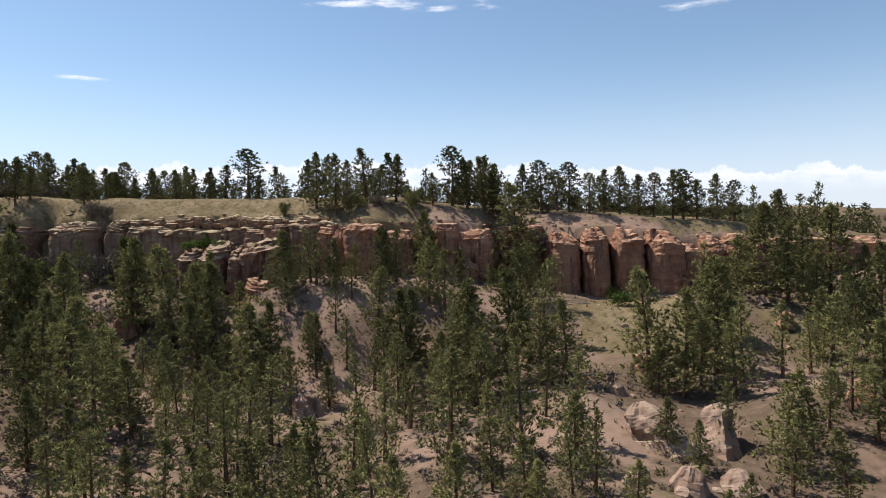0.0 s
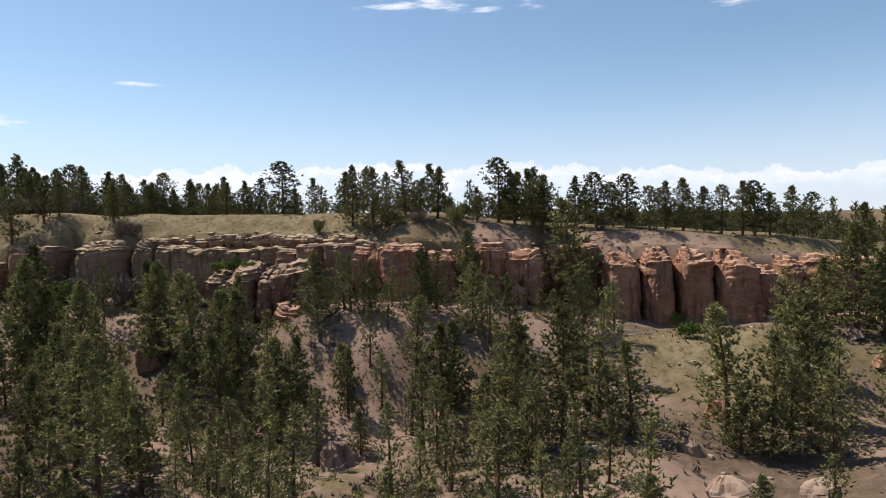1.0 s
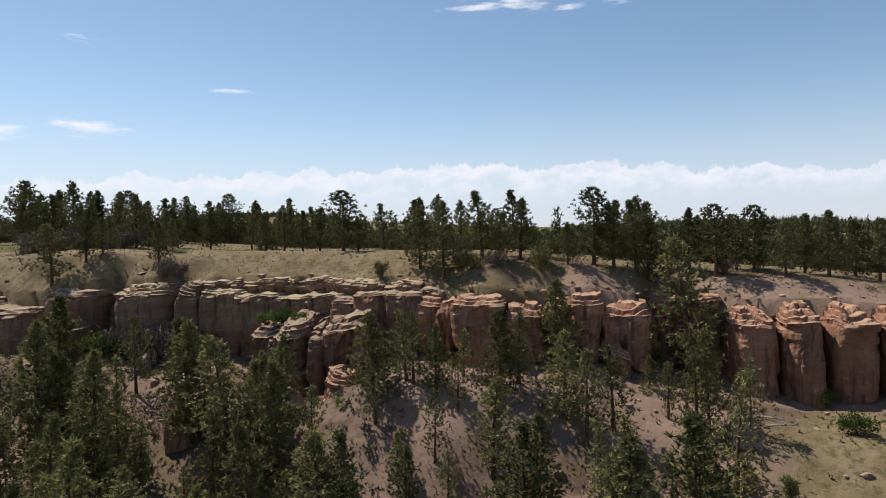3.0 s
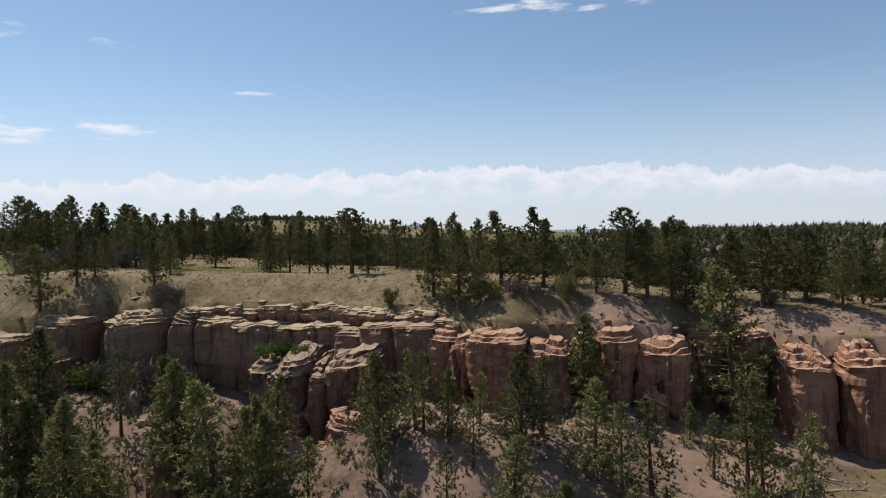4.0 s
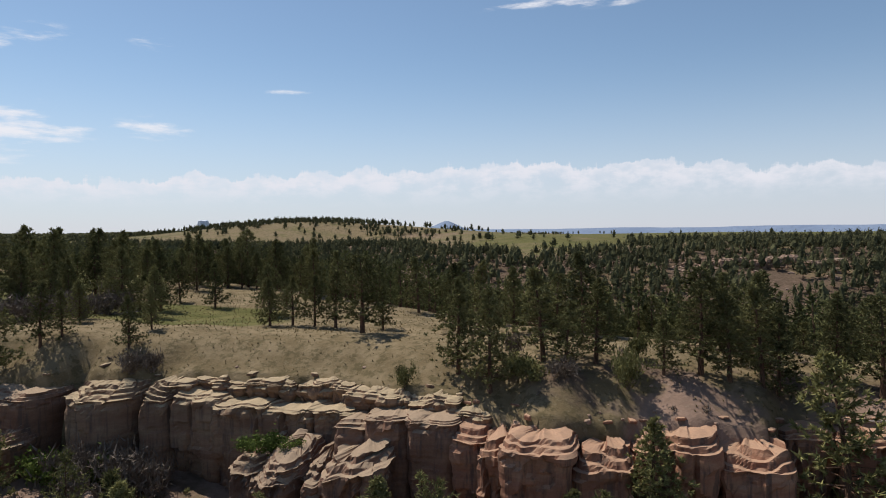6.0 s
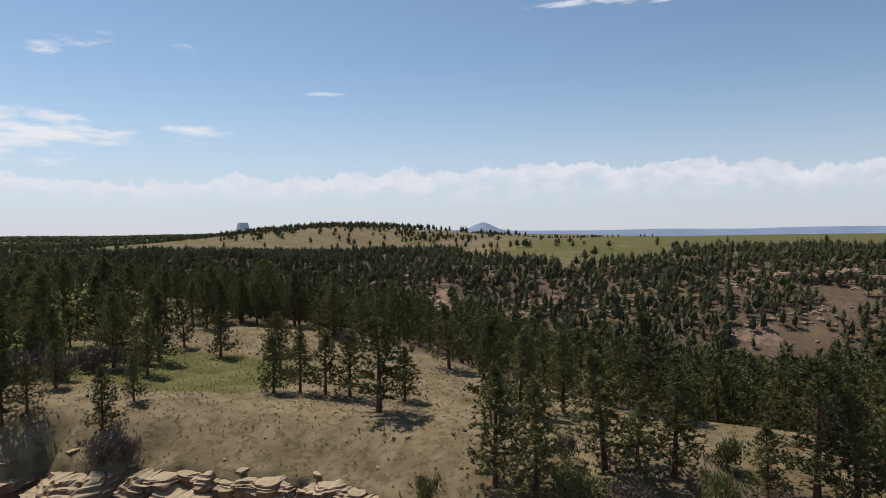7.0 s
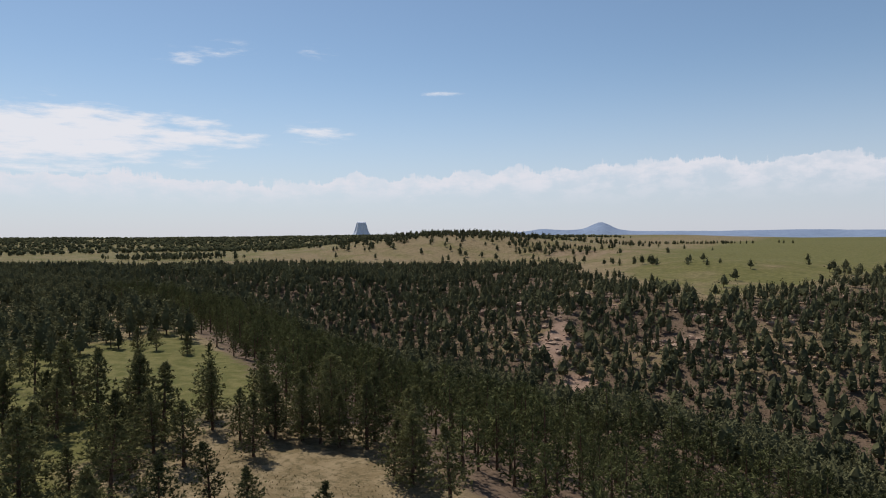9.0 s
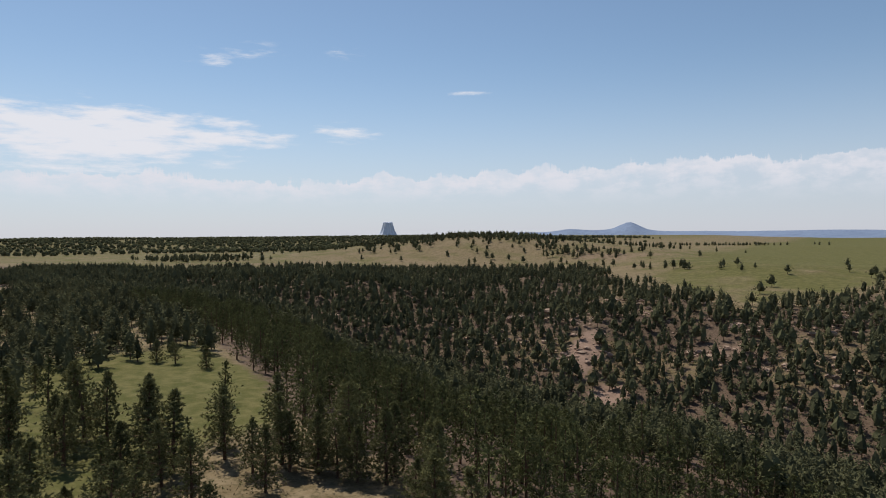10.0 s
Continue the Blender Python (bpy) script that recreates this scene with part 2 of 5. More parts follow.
HAZED_RANGE = plain_material("hazed_range", (0.155, 0.20, 0.29), (0.19, 0.24, 0.335), 0.004)

# ---------------------------------------------------------------- meshes


def mesh_of(name, verts, faces, mats, index=None, smooth=False, points=None):
    """A mesh of triangles or quads from arrays; points: float values per vertex, by name."""
    verts, faces = np.asarray(verts, np.float32), np.asarray(faces, np.int32)
    me = bpy.data.meshes.new(name)
    n, k = faces.shape
    me.vertices.add(len(verts))
    me.loops.add(n * k)
    me.polygons.add(n)
    me.vertices.foreach_set("co", verts.ravel())
    me.loops.foreach_set("vertex_index", faces.ravel())
    me.polygons.foreach_set("loop_start", np.arange(0, n * k, k, dtype=np.int32))
    me.polygons.foreach_set("use_smooth", np.full(n, smooth))
    for m in mats:
        me.materials.append(m)
    if index is not None:
        me.polygons.foreach_set("material_index", np.asarray(index, np.int32))
    for key, values in (points or {}).items():
        me.attributes.new(key, "FLOAT", "POINT").data.foreach_set("value", np.asarray(values, np.float32))
    me.update()
    me.validate()
    return me


def part(name, me, parent, label=""):
    ob = new(name, me)
    ob.parent = parent
    return tagged(ob, label)


def hash01(i, j, seed):
    h = np.sin(i * 127.1 + j * 311.7 + seed * 74.7) * 43758.5453
    return h - np.floor(h)


def lattice(x, y, size, seed):
    """Smooth noise from 0 to 1, over cells of that size."""
    u, v = np.asarray(x, float) / size, np.asarray(y, float) / size
    i, j = np.floor(u), np.floor(v)
    f, g = u - i, v - j
    f, g = f * f * (3 - 2 * f), g * g * (3 - 2 * g)
    a, b, c, d = hash01(i, j, seed), hash01(i + 1, j, seed), hash01(i, j + 1, seed), hash01(i + 1, j + 1, seed)
    return (a * (1 - f) + b * f) * (1 - g) + (c * (1 - f) + d * f) * g


def ease(lo, hi, v):
    t = np.clip((np.asarray(v, float) - lo) / (hi - lo), 0, 1)
    return t * t * (3 - 2 * t)


def bell(x, y, cx, cy, rx, ry, turn=0.0):
    c, s = math.cos(radians(turn)), math.sin(radians(turn))
    u, v = (x - cx) * c + (y - cy) * s, -(x - cx) * s + (y - cy) * c
    return np.exp(-(u / rx) ** 2 - (v / ry) ** 2)


# ---------------------------------------------------------------- the lie of the land
# the cliff's blocks: left and right end, y of the face, top, foot, how far the top is worn back and down, metres from the face to the soil, height of the soil
WEST = [(-131, -112, 119.5, 33.4, 23, 2.0, 1.2, 4.5, 33.8), (-112.4, -99, 116, 32.8, 22.5, 1.8, 1.0, 4.5, 33.4), (-99.4, -88, 113.6, 31.6, 22, 1.8, 1.0, 4.5, 32.6), (-88.4, -79.6, 110.6, 30.2, 21, 1.6, 0.8, 5.0, 31.0),
        (-78.4, -69.9, 111.6, 32.8, 22.5, 1.0, 0.8, 4.0, 33.6), (-68.7, -59.7, 113.2, 33.2, 21.5, 2.6, 1.4, 5.0, 33.8), (-59.3, -55.3, 115.4, 33.5, 22.5, 1.8, 1.9, 4.2, 33.9)]
WALL = [(-55.2, -49.5, 116.6, 32.4, 22.5, 0.8, 0.5, 4.0, 34.1), (-49.6, -43.6, 115.9, 31.9, 22.5, 0.8, 0.4, 4.2, 34.1), (-43.8, -38.0, 116.3, 31.6, 22.5, 0.7, 0.4, 4.2, 34.1), (-38.3, -33.4, 116.2, 31.8, 22.5, 0.7, 0.4, 4.0, 34.1),
        (-33.7, -30.7, 113.6, 31.4, 22.5, 1.2, 0.6, 5.4, 34.0), (-30.6, -26.3, 113.6, 32.1, 22.5, 0.7, 0.4, 4.9, 33.9), (-26.1, -21.5, 113.1, 32.3, 22.5, 0.5, 0.3, 4.8, 33.8)]
MIDDLE = [(-21.3, -18.5, 112.6, 32.0, 22.5, 1.4, 1.2, 4.0, 33.0), (-18.9, -16.0, 110.8, 31.4, 22, 2.0, 1.6, 5.0, 32.4), (-16.3, -9.8, 108.6, 32.2, 21.5, 1.6, 0.9, 5.2, 32.9), (-9.7, -5.0, 110.8, 30.9, 21.5, 2.2, 1.5, 5.0, 32.0),
          (-5.2, -2.5, 113.6, 31.2, 21.5, 1.5, 0.8, 4.0, 32.0), (-2.6, 2.5, 113.4, 31.9, 20.5, 1.8, 1.3, 4.2, 32.5), (2.5, 8.7, 114.0, 31.0, 20, 2.2, 1.6, 4.5, 31.7), (8.3, 13.5, 120.2, 31.2, 19.5, 1.2, 0.7, 3.6, 31.7), (13.3, 18.3, 118.6, 31.4, 19.5, 1.4, 0.8, 4.0, 31.8)]
EAST = [(18.2, 23.8, 112.5, 30.3, 18, 4.4, 2.0, 7.0, 30.6), (24.3, 28.8, 111.8, 30.7, 17.5, 4.2, 2.1, 7.0, 30.8), (29.3, 34.9, 112.0, 30.8, 17.5, 4.0, 2.0, 7.0, 30.8), (35.2, 41.3, 111.2, 30.2, 17, 4.8, 2.4, 7.2, 30.2), (41.0, 46.3, 116.4, 27.9, 19, 3.0, 1.6, 5.0, 28.8),
        (46.6, 49.7, 116.6, 29.0, 20, 2.4, 1.3, 5.0, 29.0), (50.4, 54.7, 116.8, 29.4, 20, 2.8, 1.3, 5.5, 29.3), (54.9, 60.2, 120.5, 28.5, 20, 2.4, 1.2, 4.5, 28.7), (60, 67.3, 124.5, 28.4, 20, 2.4, 1.2, 4.5, 28.7), (67, 76.4, 128.5, 28.2, 20, 2.4, 1.2, 4.5, 28.5),
        (76, 88.5, 132.5, 28.1, 20, 2.4, 1.2, 4.5, 28.4), (88, 102, 137, 28, 20, 2.4, 1.2, 4.5, 28.3)]
FACES = [(x, y + b, e) for x0, x1, y, _, _, _, _, b, e in WEST + WALL + MIDDLE + EAST for x in (x0 + 0.25 * (x1 - x0), x1 - 0.25 * (x1 - x0))]
FACE_X, FACE_Y, FACE_Z = [-420, -240] + [f[0] for f in FACES] + [140, 420], [186, 156] + [f[1] for f in FACES] + [146, 160], [37, 36] + [f[2] for f in FACES] + [28, 28]


def brow(x):
    """The y at which the mesa's soil begins, just behind the cliff's broken edge."""
    return np.interp(x, FACE_X, FACE_Y) + 0.8 * (lattice(x, 0 * np.asarray(x), 2.2, 12) - 0.5)


def rim(x):
    """The y of the cliff's upper edge."""
    return np.interp(x, [-420, -240, -150, -110, -86, -74, -62, -48, -30, -14, 0, 10, 20, 36, 50, 64, 90, 140, 260, 420],
                     [190, 160, 140, 130, 123, 119, 119, 120, 118, 115, 118, 121, 118, 115.5, 115, 117, 124, 134, 140, 150])


def mesa_edge(x):
    """The y at which the mesa falls away into the wooded valley."""
    return np.interp(x, [-900, -420, -260, -190, -145, -120, -100, -80, -60, -40, -10, 30, 80, 160, 400], [420, 330, 285, 250, 222, 204, 196, 190, 177, 162, 143, 140, 142, 152, 160])


def far_edge(x):
    """The y at which the grassland begins across the valley."""
    return np.interp(x, [-900, -720, -600, -520, -400, -340, -230, -150, -100, -67, -32, 0, 60, 140, 400], [540, 520, 535, 600, 640, 700, 715, 600, 525, 485, 515, 585, 620, 625, 650])


def land(x, y):
    """The ground's height."""
    x, y = np.asarray(x, float), np.asarray(y, float)
    r = rim(x)
    foot = np.interp(x, [-300, -110, -75, -55, -30, 0, 14, 27, 45, 70, 120, 300], [26, 22, 19.5, 20, 20.5, 21.3, 20.5, 18.3, 19, 20, 22, 26])
    near = np.interp(x, [-80, -50, -30, -10, 15, 40, 70], [0.62, 0.66, 0.95, 1.0, 0.75, 0.62, 0.55])
    d = r - y
    low = foot + near * np.interp(d, [0, 14, 20, 26, 31, 40, 60, 90, 140, 200], [0, -1.6, -4.0, -8.5, -10.4, -11.6, -14, -16, -13, 8])
    bench = np.interp(x, [-110, -75, -60, -48, -40, -32, -26, -14, -2, 6, 14, 24, 40, 70], [1.5, 4.5, 4.6, 2.6, 0.5, 0.3, 3.6, 3.2, 2.8, 1.6, 0.8, 0.9, 1.2, 1.0])
    low = low + bench * ease(26, 12, d)
    low = low + (lattice(x, y, 14, 3) - 0.5) * 3.0 * ease(4, 16, d) + (lattice(x, y, 5, 4) - 0.5) * 1.1 * ease(3, 9, d)
    # the mesa behind the rim
    edge_z = np.interp(x, FACE_X, FACE_Z)
    d2 = brow(x) - y
    back = np.interp(x, [-300, -110, -60, -10, 15, 40, 80, 300], [41, 39.3, 37.4, 37.0, 35.6, 33.8, 31, 30])
    mesa = edge_z + (back - edge_z) * (0.72 * ease(0, 7, -d2) + 0.28 * ease(4, 24, -d2))
    mesa = mesa + 1.2 * np.exp(-((y - 130) / 5.5) ** 2) * ease(-72, -60, x) * ease(10, -8, x) - 0.7 * bell(x, y, -62, 147, 22, 9)
    mesa = mesa + (lattice(x, y, 26, 5) - 0.5) * 1.0 + (lattice(x, y, 7, 6) - 0.5) * 0.35
    mesa = mesa + 0.7 * bell(x, y, -95, 178, 30, 14) + 1.8 * bell(x, y, -82, 124, 14, 9) - 5.0 * bell(x, y, -69.3, 116, 1.3, 5, 8) - 1.6 * bell(x, y, -59.5, 119, 1.4, 4, -10)
    z = low + (mesa - low) * ease(0.9, -0.5, d2)
    # behind the mesa: the wooded valley, its far slope and the grassland above it
    edge = mesa_edge(x)
    bed = np.interp(x, [-900, -380, -200, -100, -50, 0, 60, 150, 400], [500, 410, 378, 356, 354, 346, 350, 330, 300])
    bed_z = np.interp(x, [-900, -600, -360, -310, -250, -200, -100, 0, 60, 150, 400], [40, 40, 38, 33, 19, 9, -1, -2, -3, -6, -8])
    far = far_edge(x)
    far_z = np.interp(x, [-900, -600, -360, -200, -100, 0, 100, 400], [46, 45, 43, 44.5, 45, 46, 48, 50])
    t = np.clip((y - edge) / np.maximum(bed - edge, 5), 0, 1)
    z = z + (bed_z - z) * np.where(y > edge, t ** np.interp(x, [-60, -12], [1.25, 0.75]), 0)
    up = np.interp(y - bed, [0, 25, 70, 95, 150, 260, 400], [0, 0.08, 0.42, 0.60, 0.82, 0.93, 1.0])
    z = z + np.where(y > bed, (far_z - bed_z) * up, 0)
    broken = ease(20, 80, y - edge) * (1 - ease(-60, 20, y - far))
    z = z + broken * ((lattice(x, y, 45, 7) - 0.5) * 9 + (lattice(x, y, 16, 8) - 0.5) * 3.5)
    # far hills
    out = ease(0, 220, y - far)
    z = z + out * (28 * bell(x, y, -478, 965, 225, 240, 28) + 8 * bell(x, y, -230, 900, 180, 160) + 11 * bell(x, y, -200, 1540, 620, 430, 8) + 7 * bell(x, y, -130, 700, 160, 90)
                   + 3 * (lattice(x, y, 190, 9) - 0.5))
    dist = np.hypot(x, y)
    z = z + 27 * ease(1500, 2200, dist) * (0.55 + 0.6 * lattice(x, y, 700, 10)) * ease(-500, 400, y) * (0.12 + 0.88 * ease(200, -700, x))
    z = z + 10 * ease(2500, 4500, dist)
    return z


def steps_between(stops):
    """Coordinates with a spacing that changes: (from, to, spacing) rows."""
    out = []
    for a, b, w in stops:
        out.extend(np.arange(a, b, w))
    return np.array(out + [stops[-1][1]])


xs = steps_between([(-4950, -1500, 150), (-1500, -600, 45), (-600, -240, 12), (-240, -125, 4), (-125, 90, 1.2), (90, 200, 4), (200, 600, 16), (600, 1500, 60), (1500, 4950, 230)])
ys = steps_between([(-4950, -400, 350), (-400, 0, 25), (0, 50, 5), (50, 104, 1.3), (104, 140, 0.8), (140, 215, 2), (215, 560, 5), (560, 1300, 18), (1300, 2400, 60), (2400, 4950, 170)])
gx, gy = np.meshgrid(xs, ys)
gz = land(gx, gy)
cols, rows_n = len(xs), len(ys)
quad = (np.arange(rows_n - 1)[:, None] * cols + np.arange(cols - 1)[None, :]).ravel()
quads = np.stack([quad, quad + 1, quad + 1 + cols, quad + cols], 1)
gd = rim(gx) - gy                                        # metres in front of the rim
edge_y = mesa_edge(gx)
far_y = far_edge(gx)
canyon = ease(-0.5, 1, brow(gx) - gy)
valley = ease(-4, 12, gy - edge_y) * (1 - ease(-20, 30, gy - far_y))
clearing = bell(gx, gy, 29, 97, 9, 16, 10) + bell(gx, gy, 58, 96, 13, 8)
soil = canyon * (0.12 + 0.6 * lattice(gx, gy, 13, 21)) * (1 - 0.8 * np.clip(clearing, 0, 1)) + 0.75 * valley * lattice(gx, gy, 26, 22) * ease(-210, -130, gx) * ease(360, 400, gy) + 0.9 * valley * np.clip(bell(gx, gy, -130, 428, 7, 24, 6) + bell(gx, gy, -108, 392, 9, 14) + 0.5 * bell(gx, gy, 44, 388, 20, 22) + 0.5 * bell(gx, gy, 74, 425, 12, 20) + 0.6 * bell(gx, gy, -75, 440, 14, 9), 0, 1)
soil = soil + 0.45 * ease(0.5, 0.75, lattice(gx, gy, 60, 26)) * ease(20, 120, gy - far_y) * ease(1300, 900, gy) * ease(-560, -330, gx) * (1 - 0.75 * ease(-190, -120, gx))
soil = soil - 0.25 * valley
soil = soil + 0.85 * ease(13, 1, np.abs(gd + 2)) * ease(-24, -4, gx) * (0.25 + 0.9 * lattice(gx, gy, 9, 23))
east = ease(-26, -8, gx) * ease(24, 6, gy - brow(gx)) * (1 - canyon) * ease(mesa_edge(gx) + 10, mesa_edge(gx), gy)
litter = 0.75 * east * lattice(gx, gy, 5, 25) + canyon * (0.35 + 0.8 * lattice(gx, gy, 8, 24)) * (1 - np.clip(clearing, 0, 1)) + valley * (0.95 - 0.5 * ease(-260, -150, gx) * ease(370, 410, gy) * ease(0.3, 0.6, lattice(gx, gy, 30, 27)))
green = 1.2 * bell(gx, gy, -74, 149, 18, 8, -20) + 0.9 * bell(gx, gy, -66, 139.5, 9, 4) + 1.1 * bell(gx, gy, -160, 212, 34, 24, 30) + 0.7 * bell(gx, gy, -118, 168, 18, 10) + 0.25 * np.clip(clearing, 0, 1)
green = green + 0.3 * ease(-190, -110, gx) * ease(8, 40, gy - far_y) + ease(0, 60, gy - far_y) * (0.36 + 0.22 * ease(-350, -50, gx) * ease(560, 900, gy) + 0.2 * ease(-420, -700, gx))
green = green + 0.8 * ease(-56, -66, gx) * ease(-235, -200, gx) * ease(131.5, 135, gy) * ease(4, -4, gy - edge_y) * (1 - 0.7 * bell(gx, gy, -88, 163, 14, 5)) * (1 - ease(153, 160, gy) * ease(-122, -108, gx))
ground = new("ground", mesh_of("ground", np.stack([gx, gy, gz], -1).reshape(-1, 3), quads, [GROUND], smooth=True,
                               points={"soil": soil.ravel(), "litter": litter.ravel(), "green": green.ravel()}))
tagged(ground, "dry grass, pink soil and pine litter on canyon and mesa", "ground", kind="structure")


# ---------------------------------------------------------------- sandstone
def rock_mesh(name, mat, rx, ry, height, seed, around, dome, slant, beds, taper, rough):
    """An upright block of sandstone: faceted plan, joints down its faces, setbacks at some beds, thin broken beds at the top. Base at z 0."""
    rng = np.random.default_rng(seed)
    a = np.linspace(0, 2 * np.pi, around, endpoint=False)
    ca, sa = np.cos(a), np.sin(a)
    n = int(rng.integers(6, 9))
    turn = np.linspace(0, 2 * np.pi, n, endpoint=False) + rng.uniform(-0.3, 0.3, n) + rng.uniform(0, 1)
    reach = rng.uniform(0.84, 1.04, n)
    breaks = np.sort(rng.uniform(0.25, 0.82, int(rng.integers(1, 4))))
    shifts = rng.uniform(-0.05, 0.13, (len(breaks), n)) * (rng.uniform(0, 1, (len(breaks), n)) < 0.55)
    bed_t = 1 - np.cumsum(rng.uniform(0.25, 0.6, beds) / height)[::-1] if beds else np.array([])
    levels = np.unique(np.round(np.concatenate([np.linspace(0, 1, 17), breaks - 0.012, breaks + 0.012, bed_t - 0.008, bed_t + 0.008]), 4))
    levels = levels[(levels >= 0) & (levels <= 1)]
    crack = np.zeros(around)
    for _ in range(4):
        w = np.abs((a - rng.uniform(0, 2 * np.pi) + np.pi) % (2 * np.pi) - np.pi)
        crack -= rng.uniform(0.06, 0.2) * np.exp(-(w / 0.1) ** 2)
    verts, faces = [], []
    for t in levels:
        d = reach - sum((sh * (t > b) for b, sh in zip(breaks, shifts)), np.zeros(n))
        c = np.cos(a[:, None] - turn[None, :])
        plan = np.min(np.where(c > 0.15, d[None, :] / np.maximum(c, 0.15), 9), 1)
        plan = np.minimum(plan, 1.18)
        k = plan * (1 - taper * t)
        if beds and t > bed_t[0]:
            q = int(np.sum(t > bed_t))
            k = k + (0.05 if q % 2 else -0.06) + 0.10 * (lattice(a * 2.2 + seed, np.full(around, q * 3.7), 0.7, seed) - 0.5) - 0.05 * q
        big = lattice(a * rx * 0.7 + seed, np.full(around, t * height), 1.6, seed) - 0.5
        fine = lattice(a * rx + seed, np.full(around, t * height), 0.55, seed + 1) - 0.5
        big[-4:] = big[-4:] * np.linspace(1, 0, 4) + big[0] * np.linspace(0, 1, 4)
        k = k + rough * (0.12 * big + 0.06 * fine) + crack * (1 if t < 0.9 else 0.5)
        h = t * height
        verts.extend(zip(rx * k * ca + slant[0] * h, ry * k * sa + slant[1] * h, h + 0.35 * big * (t > 0.8)))
    up = len(levels) - 1
    for i in range(up):
        for j in range(around):
            j2 = (j + 1) % around
            faces.append((i * around + j, i * around + j2, (i + 1) * around + j2, (i + 1) * around + j))
    base = up * around
    inner = []
    cx, cy = slant[0] * height, slant[1] * height
    for f in (0.7, 0.33):
        for j in range(around):
            x, y, z = verts[base + j]
            verts.append((cx + (x - cx) * f, cy + (y - cy) * f, z * 0.4 + height * 0.6 + dome * (1 - f * f) * min(rx, ry) + rng.normal(0, 0.07)))
        inner.append(len(verts) - around)
    for lo, hi in ((base, inner[0]), (inner[0], inner[1])):
        for j in range(around):
            j2 = (j + 1) % around
            faces.append((lo + j, lo + j2, hi + j2, hi + j))
    verts.append((cx, cy, height + dome * min(rx, ry)))
    tip = len(verts) - 1
    for j in range(0, around, 2):
        faces.append((inner[1] + j, inner[1] + j + 1, inner[1] + (j + 2) % around, tip))
    return mesh_of(name, verts, faces, [mat])


cliff = tagged(new("cliff"), "weathered red and tan sandstone cliff band below the mesa rim", "cliff", kind="structure")


def blocks(x, z, wide, high, seed):
    """A value for each of the joint-bounded blocks of a face: rows of broken courses."""
    row = np.floor((z + 0.25 * high * (lattice(x, z, 3.0, seed) - 0.5)) / high)
    shift = hash01(row, 0 * row, seed) * wide
    return hash01(row, np.floor((x + shift) / wide), seed + 1)


def billow(x, z, wide, high, seed):
    """Rounded swellings with sharp creases between them, from -0.5 to 0.5."""
    return np.minimum(1, 1.7 * np.abs(2 * lattice(x / wide, z / high, 1.0, seed) - 1)) - 0.5


